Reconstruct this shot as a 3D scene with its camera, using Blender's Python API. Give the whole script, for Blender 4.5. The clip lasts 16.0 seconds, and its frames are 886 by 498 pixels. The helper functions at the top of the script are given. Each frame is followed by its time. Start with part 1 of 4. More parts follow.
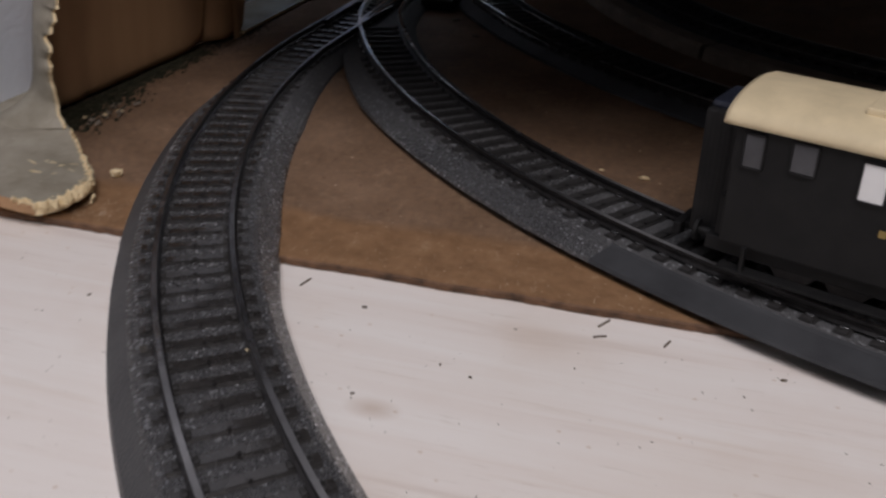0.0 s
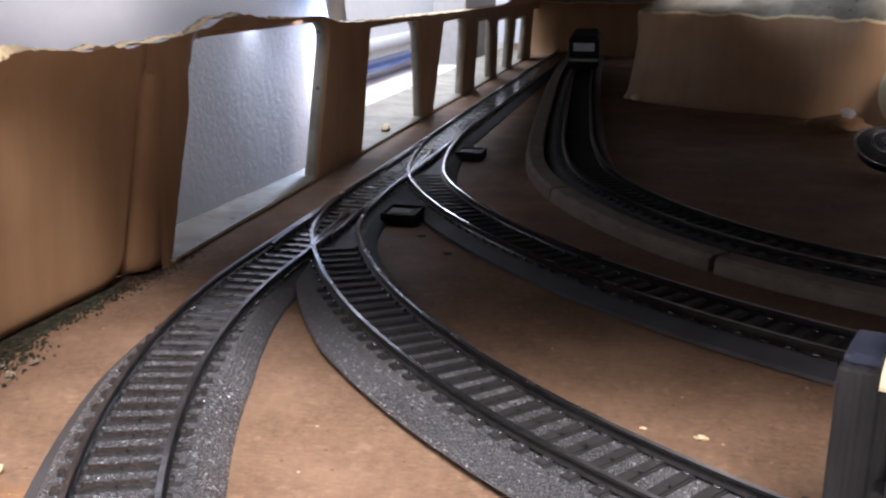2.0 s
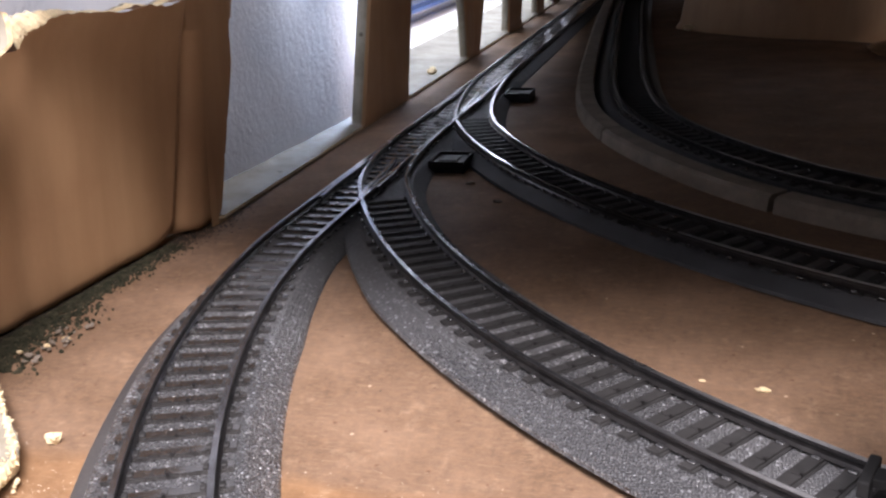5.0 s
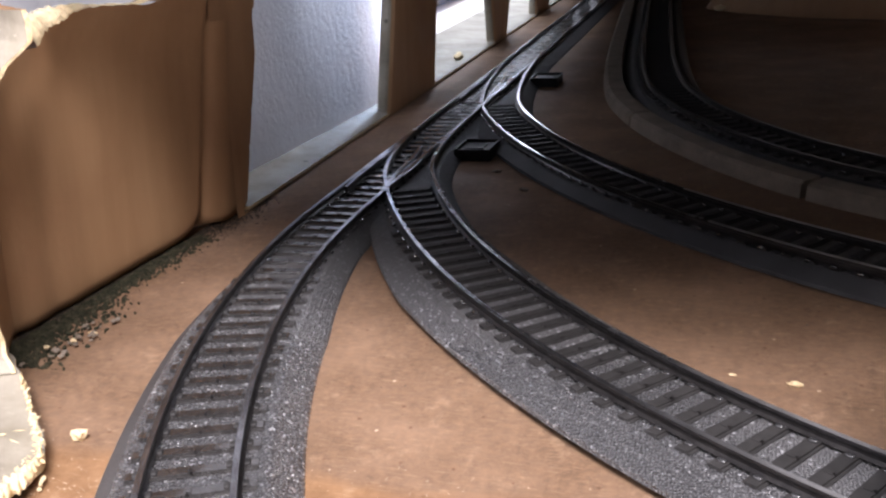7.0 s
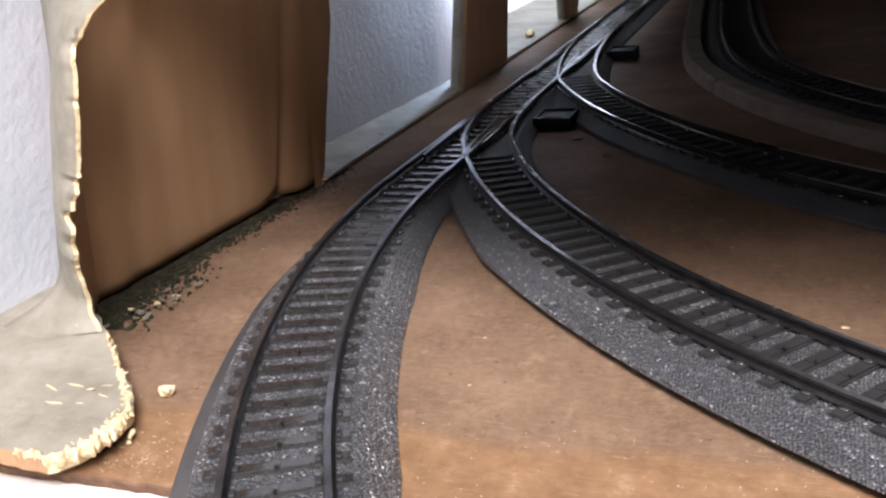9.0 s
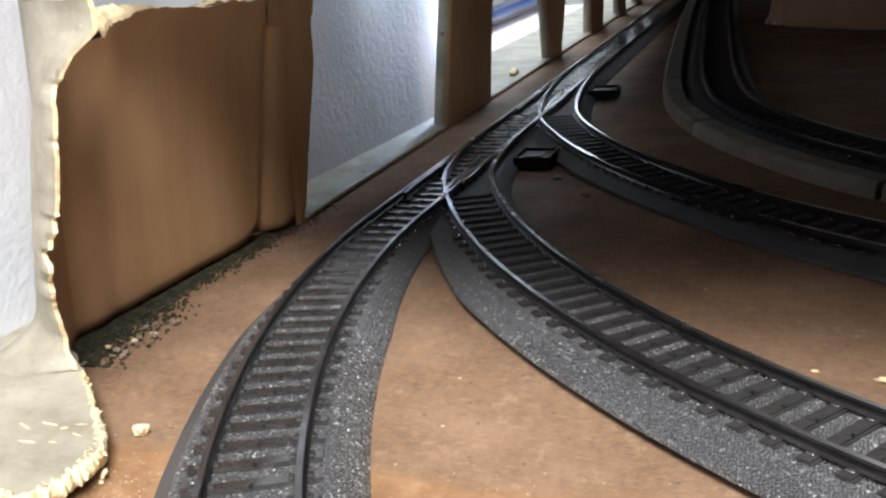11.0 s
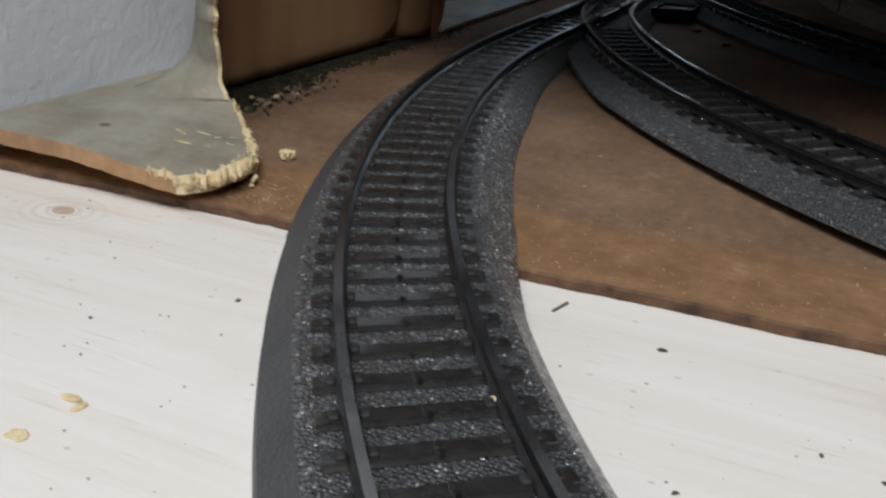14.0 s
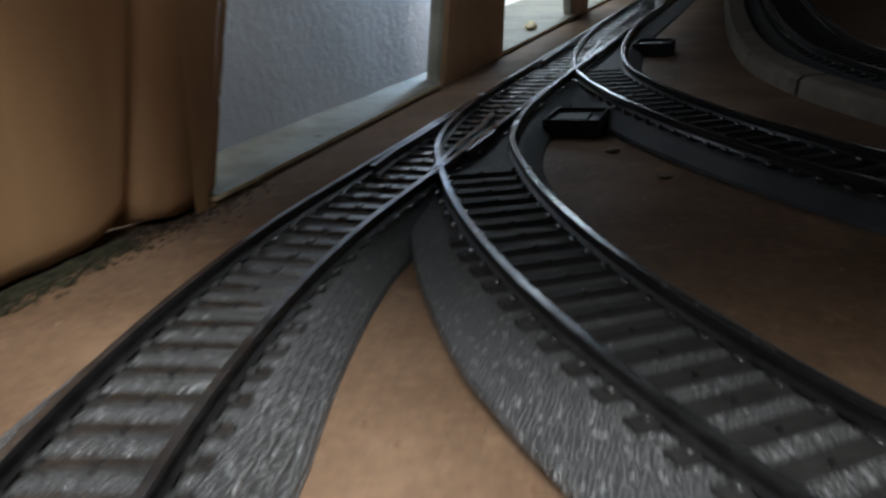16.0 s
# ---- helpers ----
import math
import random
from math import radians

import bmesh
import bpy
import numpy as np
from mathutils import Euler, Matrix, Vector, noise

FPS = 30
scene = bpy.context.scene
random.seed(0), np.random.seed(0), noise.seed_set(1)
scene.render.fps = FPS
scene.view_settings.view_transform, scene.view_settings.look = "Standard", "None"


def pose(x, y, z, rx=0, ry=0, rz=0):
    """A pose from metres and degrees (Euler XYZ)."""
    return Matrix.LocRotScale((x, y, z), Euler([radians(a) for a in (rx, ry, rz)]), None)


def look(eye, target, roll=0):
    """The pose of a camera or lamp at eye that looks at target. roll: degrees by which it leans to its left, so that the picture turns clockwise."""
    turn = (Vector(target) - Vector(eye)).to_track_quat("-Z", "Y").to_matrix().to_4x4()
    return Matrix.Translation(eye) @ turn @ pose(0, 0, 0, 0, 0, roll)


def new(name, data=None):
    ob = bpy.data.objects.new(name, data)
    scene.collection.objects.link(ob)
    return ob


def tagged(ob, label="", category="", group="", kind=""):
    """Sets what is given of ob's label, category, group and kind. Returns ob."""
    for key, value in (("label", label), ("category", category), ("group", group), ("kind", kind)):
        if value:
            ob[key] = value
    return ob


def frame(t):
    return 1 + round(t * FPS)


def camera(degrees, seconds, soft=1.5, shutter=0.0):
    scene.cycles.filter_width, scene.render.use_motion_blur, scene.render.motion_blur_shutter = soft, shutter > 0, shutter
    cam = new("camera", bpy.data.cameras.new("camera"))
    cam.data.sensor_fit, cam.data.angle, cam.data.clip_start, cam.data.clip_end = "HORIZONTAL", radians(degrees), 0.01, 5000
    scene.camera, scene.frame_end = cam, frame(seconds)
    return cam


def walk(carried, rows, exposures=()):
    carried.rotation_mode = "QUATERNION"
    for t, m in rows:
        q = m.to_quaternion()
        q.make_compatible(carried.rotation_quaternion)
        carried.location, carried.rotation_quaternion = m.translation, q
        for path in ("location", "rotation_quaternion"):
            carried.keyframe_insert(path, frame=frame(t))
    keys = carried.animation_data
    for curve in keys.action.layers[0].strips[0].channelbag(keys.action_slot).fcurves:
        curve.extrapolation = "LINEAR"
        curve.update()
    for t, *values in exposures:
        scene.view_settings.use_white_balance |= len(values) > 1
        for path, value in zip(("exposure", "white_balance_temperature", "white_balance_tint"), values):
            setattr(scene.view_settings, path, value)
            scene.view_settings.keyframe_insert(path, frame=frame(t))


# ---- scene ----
cam = camera(49.19, 16.0, soft=2.4, shutter=0.5)
PATH = [
    (0, 0.0486, -0.0189, 0.1130, 62.42, -1.28, 17.17),
    (0.5, 0.0280, 0.0038, 0.0980, 66.46, -1.16, 13.95),
    (1, 0.0107, 0.0287, 0.1015, 70.22, 1.32, 15.64),
    (1.5, 0.0160, 0.0423, 0.1019, 72.90, 0.93, 14.97),
    (2, 0.0163, 0.0429, 0.1015, 74.15, -0.33, 12.72),
    (2.5, 0.0153, 0.0427, 0.0979, 72.23, 0.05, 12.19),
    (3, 0.0156, 0.0425, 0.1028, 71.82, 1.75, 13.29),
    (5.5, 0.0160, 0.0508, 0.1039, 69.87, 2.66, 15.79),
    (6, 0.0147, 0.0524, 0.1039, 69.42, 3.25, 16.51),
    (6.5, 0.0147, 0.0547, 0.1028, 69.45, 3.30, 16.82),
    (7, 0.0163, 0.0528, 0.1051, 69.58, 3.35, 16.69),
    (7.5, 0.0167, 0.0513, 0.1010, 69.96, 3.41, 16.66),
    (8, 0.0137, 0.0516, 0.0933, 69.48, 4.70, 16.86),
    (8.5, 0.0081, 0.0540, 0.0931, 69.56, 5.33, 18.60),
    (9, 0.0087, 0.0545, 0.0933, 69.69, 5.27, 20.01),
    (11.5, 0.0120, 0.0536, 0.0958, 71.67, 4.11, 19.06),
    (12, 0.0114, 0.0489, 0.0819, 68.00, 1.45, 19.15),
    (12.5, 0.0087, 0.0413, 0.0678, 66.78, -1.28, 20.19),
    (13, 0.0127, 0.0409, 0.0592, 67.14, -2.79, 22.76),
    (13.5, 0.0072, 0.0373, 0.0579, 67.31, -2.23, 23.07),
    (14, 0.0021, 0.0360, 0.0638, 67.16, -1.22, 26.36),
    (14.5, -0.0020, 0.0425, 0.0646, 67.90, -0.40, 26.44),
    (15, -0.0141, 0.0799, 0.0644, 68.52, 0.80, 26.00),
    (15.5, -0.0195, 0.1180, 0.0616, 70.60, 1.60, 22.60),
    (16, -0.0318, 0.1712, 0.0575, 71.18, 3.26, 19.57),
]
EXPOSURES = [
    (0.0, -1.33, 6600, 17), (0.5, -0.82, 6600, 17), (1.0, 0.05, 6600, 20), (1.5, 0.63, 6600, 20), (3.0, 1.08, 6600, 20), (5.5, 1.05, 6600, 20), (7.5, 0.99, 6600, 20), (8.5, 0.85, 6600, 20), (9.0, 0.70, 6500, 16), (11.5, 0.97, 6650, 8),
    (12.0, 0.98, 6500, 8), (12.5, 0.38, 6500, 8), (13.0, -0.25, 6350, 6), (14.5, -0.84, 6350, 6), (15.0, -0.66, 6450, 5), (15.5, -0.22, 6450, 4), (16.0, 0.42, 6400, 3),
]
walk(cam, [(t, pose(*p)) for t, *p in PATH], EXPOSURES)

# ---- light ----
world = bpy.data.worlds.new("room_air")
scene.world = world
world.use_nodes = True
world.node_tree.nodes["Background"].inputs[0].default_value = (0.80, 0.86, 1.0, 1)
world.node_tree.nodes["Background"].inputs[1].default_value = 0.018


def area_lamp(name, eye, target, sx, sy, watts, colour):
    data = bpy.data.lights.new(name, "AREA")
    data.shape, data.size, data.size_y, data.energy, data.color = "RECTANGLE", sx, sy, watts, colour
    ob = new(name, data)
    ob.matrix_world = look(eye, target)
    return ob


area_lamp("room_light", (-0.06, -0.30, 1.05), (-0.06, 0.14, 0.0), 0.55, 0.45, 10.6, (0.95, 0.97, 1.0))
area_lamp("side_light", (0.28, -0.36, 0.78), (-0.12, 0.22, 0.02), 0.42, 0.36, 9.2, (1.0, 0.97, 0.95))
# Two unseen fill lamps, added behind the gallery wall, brighten plaster and jamb.
area_lamp("gap_fill", (-0.1600, 0.572, 0.052), (-0.1610, 0.42, 0.046), 0.005, 0.060, 0.090, (0.50, 0.70, 1.0))
area_lamp("plaster_fill", (-0.1655, 0.470, 0.0815), (-0.1690, 0.470, 0.0), 0.011, 0.150, 0.019, (0.78, 0.87, 1.0))
area_lamp("daylight_window", (-0.225, 1.02, 0.30), (-0.223, 0.98, 0.0), 0.08, 0.80, 2.0, (0.74, 0.86, 1.0))

BOARD_EDGE = 0.1714          # the hardboard ends here, on the pine board
PINE_Z = -0.0022

# ---- materials ----


class Mat:
    """A small builder of node materials."""

    def __init__(self, name, rough=0.6, metal=0.0, spec=0.5):
        self.m = bpy.data.materials.new(name)
        self.m.use_nodes = True
        self.t = self.m.node_tree
        self.b = self.t.nodes["Principled BSDF"]
        self.b.inputs["Roughness"].default_value = rough
        self.b.inputs["Metallic"].default_value = metal
        self.b.inputs["Specular IOR Level"].default_value = spec
        self.co = self.t.nodes.new("ShaderNodeNewGeometry").outputs["Position"]

    def node(self, kind, **inputs):
        n = self.t.nodes.new(kind)
        for k, v in inputs.items():
            key = k.replace("_", " ")
            if hasattr(v, "is_linked") or hasattr(v, "links"):
                self.t.links.new(v, n.inputs[key])
            else:
                n.inputs[key].default_value = v
        return n

    def stretched(self, sx, sy, sz, rz=0.0):
        n = self.t.nodes.new("ShaderNodeMapping")
        n.inputs["Scale"].default_value = (sx, sy, sz)
        n.inputs["Rotation"].default_value = (0, 0, rz)
        self.t.links.new(self.co, n.inputs["Vector"])
        return n.outputs["Vector"]

    def noise(self, scale, detail=4.0, rough=0.6, vec=None, distort=0.0):
        n = self.node("ShaderNodeTexNoise", Vector=vec or self.co, Scale=scale, Detail=detail, Roughness=rough, Distortion=distort)
        return n.outputs["Fac"]

    def voronoi(self, scale, feature="F1", vec=None):
        n = self.t.nodes.new("ShaderNodeTexVoronoi")
        n.feature = feature
        n.inputs["Scale"].default_value = scale
        self.t.links.new(vec or self.co, n.inputs["Vector"])
        return n.outputs["Distance"]

    def ramp(self, fac, stops):
        n = self.t.nodes.new("ShaderNodeValToRGB")
        e = n.color_ramp.elements
        while len(e) < len(stops):
            e.new(0.5)
        for k, (p, c) in enumerate(stops):
            e[k].position, e[k].color = p, (*c, 1) if len(c) == 3 else c
        self.t.links.new(fac, n.inputs[0])
        return n.outputs["Color"]

    def mix(self, fac, a, b, mode="MIX"):
        n = self.t.nodes.new("ShaderNodeMix")
        n.data_type, n.blend_type = "RGBA", mode
        for sock, v in ((n.inputs[0], fac), (n.inputs[6], a), (n.inputs[7], b)):
            if hasattr(v, "links"):
                self.t.links.new(v, sock)
            elif isinstance(v, tuple):
                sock.default_value = (*v, 1)
            else:
                sock.default_value = v
        return n.outputs[2]

    def colour(self, c):
        if isinstance(c, tuple):
            self.b.inputs["Base Color"].default_value = (*c, 1)
        else:
            self.t.links.new(c, self.b.inputs["Base Color"])
        return self

    def rough(self, r):
        self.t.links.new(r, self.b.inputs["Roughness"])
        return self

    def bump(self, height, strength, distance):
        n = self.node("ShaderNodeBump", Height=height, Strength=strength, Distance=distance)
        last = self.b.inputs["Normal"].links
        if last:
            self.t.links.new(last[0].from_socket, n.inputs["Normal"])
        self.t.links.new(n.outputs[0], self.b.inputs["Normal"])
        return self

    def grey(self, fac, lo, hi, a=0.0, b=1.0):
        n = self.t.nodes.new("ShaderNodeMapRange")
        for k, v in zip(("From Min", "From Max", "To Min", "To Max"), (lo, hi, a, b)):
            n.inputs[k].default_value = v
        self.t.links.new(fac, n.inputs["Value"])
        return n.outputs[0]


def hardboard():
    k = Mat("brown_hardboard", 0.7, spec=0.2)
    base = k.ramp(k.noise(26, 6, 0.65), [(0.36, (0.122, 0.076, 0.049)), (0.55, (0.178, 0.113, 0.075)), (0.68, (0.245, 0.158, 0.106))])
    fine = k.mix(k.grey(k.noise(420, 5, 0.8), 0.38, 0.68, 0.0, 0.38), base, (0.36, 0.21, 0.12))
    fine = k.mix(k.grey(k.noise(620, 4, 0.8), 0.58, 0.72, 0.0, 0.32), fine, (0.085, 0.042, 0.026))
    dust = k.mix(k.grey(k.noise(85, 6, 0.8), 0.57, 0.76, 0.0, 0.7), fine, (0.42, 0.285, 0.19))
    specks = k.mix(k.grey(k.voronoi(170), 0.05, 0.10, 0.7, 0.0), dust, (0.10, 0.05, 0.03))
    sep = k.node("ShaderNodeSeparateXYZ", Vector=k.co)
    wob = k.t.nodes.new("ShaderNodeMath")
    wob.operation = "MULTIPLY_ADD"
    k.t.links.new(k.noise(28, 4, 0.65), wob.inputs[0])
    wob.inputs[1].default_value = 0.014
    k.t.links.new(sep.outputs["Y"], wob.inputs[2])
    zone = k.grey(wob.outputs[0], 0.2010, 0.2065, 0.8, 0.0)
    worn = k.mix(zone, specks, k.ramp(k.noise(130, 5, 0.7), [(0.35, (0.190, 0.100, 0.047)), (0.6, (0.280, 0.155, 0.078)), (0.78, (0.46, 0.32, 0.20))]))
    streak = k.grey(k.noise(5, 4, 0.7, k.stretched(40, 420, 420, 0.05)), 0.56, 0.70, 0.0, 0.55)
    worn = k.mix(streak, worn, (0.40, 0.27, 0.165))
    k.colour(k.mix(k.grey(k.voronoi(95), 0.03, 0.05, 0.8, 0.0), worn, (0.55, 0.42, 0.30)))
    k.rough(k.grey(k.noise(40, 4), 0.3, 0.7, 0.60, 0.82))
    return k.bump(k.noise(700, 4, 0.7), 0.4, 0.0005).m


def pale_wood():
    k = Mat("pale_pine", 0.6, spec=0.3)
    v = k.stretched(4, 50, 50, 0.05)
    grain = k.noise(2.2, 6, 0.6, v, 0.6)
    base = k.ramp(grain, [(0.25, (0.66, 0.58, 0.53)), (0.42, (0.78, 0.72, 0.68)), (0.7, (0.82, 0.785, 0.755))])
    stain = k.mix(k.grey(k.noise(18, 4), 0.52, 0.8, 0.0, 0.40), base, (0.62, 0.49, 0.41))
    pores = k.mix(k.grey(k.noise(5, 3, 0.7, k.stretched(10, 260, 260, 0.05)), 0.63, 0.72, 0.0, 0.35), stain, (0.42, 0.34, 0.27))
    d = k.node("ShaderNodeVectorMath", **{}).inputs
    vm = d[0].node
    vm.operation = "DISTANCE"
    k.t.links.new(k.stretched(1, 1.35, 1), d[0])
    d[1].default_value = (-0.1374, 0.1586 * 1.35, PINE_Z)
    ring = k.t.nodes.new("ShaderNodeMath")
    ring.operation = "SINE"
    k.t.links.new(k.grey(vm.outputs["Value"], 0.0, 1.0, 0.0, 2300.0), ring.inputs[0])
    near = k.grey(vm.outputs["Value"], 0.002, 0.013, 0.42, 0.0)
    mul = k.t.nodes.new("ShaderNodeMath")
    mul.operation = "MULTIPLY"
    k.t.links.new(near, mul.inputs[0])
    k.t.links.new(k.grey(ring.outputs[0], -0.2, 1.0), mul.inputs[1])
    pores = k.mix(mul.outputs[0], pores, (0.50, 0.41, 0.31))
    line = k.mix(k.grey(k.noise(3, 4, 0.6, k.stretched(3, 110, 110, 0.05)), 0.57, 0.72, 0.0, 0.26), pores, (0.60, 0.47, 0.37))
    vm2 = k.t.nodes.new("ShaderNodeVectorMath")
    vm2.operation = "DISTANCE"
    k.t.links.new(k.stretched(1, 1.7, 1), vm2.inputs[0])
    vm2.inputs[1].default_value = (-0.0073, 0.1238 * 1.7, PINE_Z)
    line = k.mix(k.grey(vm2.outputs["Value"], 0.001, 0.0065, 0.55, 0.0), line, (0.50, 0.38, 0.30))
    fleck = k.mix(k.grey(k.voronoi(210, vec=k.stretched(0.6, 1, 1)), 0.04, 0.08, 0.6, 0.0), line, (0.52, 0.38, 0.27))
    k.colour(k.mix(k.grey(k.noise(9, 3), 0.5, 0.75, 0.0, 0.4), fleck, (0.66, 0.57, 0.48)))
    return k.bump(grain, 0.15, 0.0006).m


def knot_wood():
    k = Mat("pine_knot", 0.55, spec=0.3)
    k.colour(k.ramp(k.noise(300, 3), [(0.3, (0.42, 0.31, 0.24)), (0.7, (0.58, 0.46, 0.38))]))
    return k.m


def ballast():
    k = Mat("grey_ballast_plastic", 0.3, spec=1.0)
    pebble = k.t.nodes.new("ShaderNodeTexVoronoi")
    pebble.inputs["Scale"].default_value = 1500
    pebble.inputs["Randomness"].default_value = 0.6
    k.t.links.new(k.co, pebble.inputs["Vector"])
    beads = k.grey(pebble.outputs["Distance"], 0.08, 0.62, 1.0, 0.0)
    tone = k.ramp(k.noise(420, 4, 0.7), [(0.3, (0.085, 0.086, 0.091)), (0.7, (0.180, 0.183, 0.193))])
    dust = k.mix(k.grey(k.noise(30, 5, 0.65), 0.42, 0.72, 0.0, 0.5), tone, (0.19, 0.192, 0.20))
    cell = k.t.nodes.new("ShaderNodeTexVoronoi")
    cell.inputs["Scale"].default_value = 1500
    cell.inputs["Randomness"].default_value = 0.6
    k.t.links.new(k.co, cell.inputs["Vector"])
    one = k.node("ShaderNodeSeparateXYZ", Vector=cell.outputs["Color"]).outputs["X"]
    wob = k.t.nodes.new("ShaderNodeMath")
    wob.operation = "MULTIPLY_ADD"
    k.t.links.new(k.noise(60, 4, 0.7), wob.inputs[0])
    wob.inputs[1].default_value = 0.03
    k.t.links.new(k.node("ShaderNodeSeparateXYZ", Vector=k.co).outputs["Y"], wob.inputs[2])
    # Smooth dark turnout plate; its darkening also paints in the shade further inside.
    plate_shade = k.grey(wob.outputs[0], 0.250, 0.315)
    east = k.grey(k.node("ShaderNodeSeparateXYZ", Vector=k.co).outputs["X"], 0.008, 0.040, 0.0, 0.7)
    most = k.t.nodes.new("ShaderNodeMath")
    most.operation = "MAXIMUM"
    k.t.links.new(plate_shade, most.inputs[0])
    k.t.links.new(east, most.inputs[1])
    plate_shade = most.outputs[0]
    # Shade between the beads is painted as a darker colour in the gaps.
    grains = k.mix(k.grey(beads, 0.0, 0.55), (0.052, 0.052, 0.055), dust)
    # Scattered cells turned pale and metallic imitate glints of light on the beads.
    glint = k.mix(plate_shade, k.mix(k.grey(one, 0.925, 0.95), (0, 0, 0), (1, 1, 1)), (0, 0, 0))
    k.t.links.new(glint, k.b.inputs["Metallic"])
    grains = k.mix(k.grey(one, 0.925, 0.95), grains, (0.62, 0.63, 0.66))
    k.colour(k.mix(k.grey(plate_shade, 0.0, 1.0, 0.0, 0.9), grains, k.ramp(k.noise(150, 4, 0.65), [(0.3, (0.030, 0.030, 0.032)), (0.7, (0.052, 0.052, 0.055))])))
    k.rough(k.mix(plate_shade, k.grey(one, 0.0, 1.0, 0.10, 0.36), (0.75, 0.75, 0.75)))
    relief = k.mix(k.grey(plate_shade, 0.0, 1.0, 0.0, 0.85), beads, (0, 0, 0))
    return k.bump(relief, 1.0, 0.0008).m


def sleeper_plastic():
    k = Mat("black_sleeper_plastic", 0.25, spec=0.6)
    k.colour(k.ramp(k.noise(500, 4, 0.65), [(0.3, (0.014, 0.013, 0.013)), (0.75, (0.040, 0.037, 0.036))]))
    k.rough(k.grey(k.noise(160, 3), 0.3, 0.7, 0.20, 0.34))
    k.b.inputs["Coat Weight"].default_value = 0.9
    k.b.inputs["Coat IOR"].default_value = 2.3
    k.b.inputs["Coat Roughness"].default_value = 0.07
    return k.bump(k.noise(5, 3, 0.7, k.stretched(120, 900, 300)), 0.10, 0.0001).m


def edging_grey():
    k = Mat("grey_brown_edging", 0.75, spec=0.25)
    k.colour(k.ramp(k.noise(120, 5, 0.65), [(0.3, (0.16, 0.132, 0.105)), (0.7, (0.26, 0.22, 0.18))]))
    return k.bump(k.noise(1200, 3), 0.4, 0.0005).m


def rail_side():
    k = Mat("browned_rail", 0.32, 0.6, 0.5)
    k.colour(k.ramp(k.noise(240, 4), [(0.3, (0.020, 0.019, 0.020)), (0.7, (0.048, 0.045, 0.045))]))
    return k.bump(k.noise(900, 3), 0.2, 0.0002).m


def rail_head():
    k = Mat("worn_rail_head", 0.3, 0.95, 0.5)
    wear = k.noise(60, 4, 0.7)
    old = k.ramp(wear, [(0.28, (0.16, 0.16, 0.17)), (0.50, (0.34, 0.345, 0.37)), (0.78, (0.58, 0.59, 0.62))])
    place = k.node("ShaderNodeSeparateXYZ", Vector=k.co)
    most = k.t.nodes.new("ShaderNodeMath")
    most.operation = "MAXIMUM"
    k.t.links.new(k.grey(place.outputs["X"], -0.005, 0.030), most.inputs[0])
    k.t.links.new(k.grey(place.outputs["Y"], 0.090, 0.125, 0.85, 0.0), most.inputs[1])
    used = most.outputs[0]
    k.colour(k.mix(used, old, k.ramp(wear, [(0.28, (0.50, 0.50, 0.51)), (0.75, (0.80, 0.80, 0.82))])))
    k.rough(k.mix(used, k.grey(k.noise(130, 4), 0.3, 0.7, 0.12, 0.30), (0.48, 0.48, 0.48)))
    return k.m


def shell_inside():
    k = Mat("brown_painted_foam", 0.5, spec=0.28)
    streak = k.noise(3.0, 5, 0.6, k.stretched(26, 26, 3.0))
    base = k.ramp(streak, [(0.3, (0.375, 0.220, 0.118)), (0.52, (0.415, 0.250, 0.136)), (0.72, (0.455, 0.282, 0.156))])
    patch = k.mix(k.grey(k.noise(26, 4), 0.5, 0.8, 0.0, 0.45), base, (0.31, 0.150, 0.080))
    k.colour(k.mix(k.grey(k.noise(160, 4, 0.7), 0.62, 0.8, 0.0, 0.25), patch, (0.49, 0.32, 0.18)))
    k.rough(k.grey(k.noise(50, 4), 0.3, 0.7, 0.44, 0.64))
    return k.bump(k.noise(320, 4, 0.6), 0.18, 0.0006).m


def shell_outside():
    k = Mat("grey_beige_foam_skin", 0.62, spec=0.3)
    base = k.ramp(k.noise(45, 5, 0.65), [(0.3, (0.19, 0.168, 0.128)), (0.52, (0.30, 0.272, 0.218)), (0.75, (0.39, 0.36, 0.30))])
    scratch = k.mix(k.grey(k.noise(5, 3, 0.7, k.stretched(60, 520, 520, 0.25)), 0.66, 0.74, 0.0, 0.6), base, (0.72, 0.66, 0.54))
    stain = k.mix(k.grey(k.noise(75, 5, 0.7), 0.56, 0.72, 0.0, 0.55), scratch, (0.19, 0.165, 0.115))
    k.colour(k.mix(k.grey(k.voronoi(62), 0.05, 0.10, 0.85, 0.0), stain, (0.06, 0.05, 0.035)))
    return k.bump(k.noise(260, 4), 0.3, 0.0007).m


def torn_foam():
    k = Mat("torn_yellow_foam", 0.85, spec=0.15)
    k.colour(k.ramp(k.noise(380, 5, 0.7), [(0.28, (0.62, 0.45, 0.24)), (0.5, (0.82, 0.66, 0.41)), (0.75, (0.90, 0.79, 0.56))]))
    return k.bump(k.noise(900, 4, 0.7), 0.7, 0.0012).m


def plaster():
    k = Mat("rough_white_plaster", 0.85, spec=0.2)
    k.colour(k.ramp(k.noise(14, 4), [(0.3, (0.60, 0.64, 0.71)), (0.7, (0.70, 0.73, 0.79))]))
    k.bump(k.noise(70, 3, 0.5), 0.10, 0.0014)
    k.bump(k.noise(260, 4, 0.6), 0.45, 0.0010)
    return k.bump(k.noise(620, 3, 0.5), 0.40, 0.0005).m


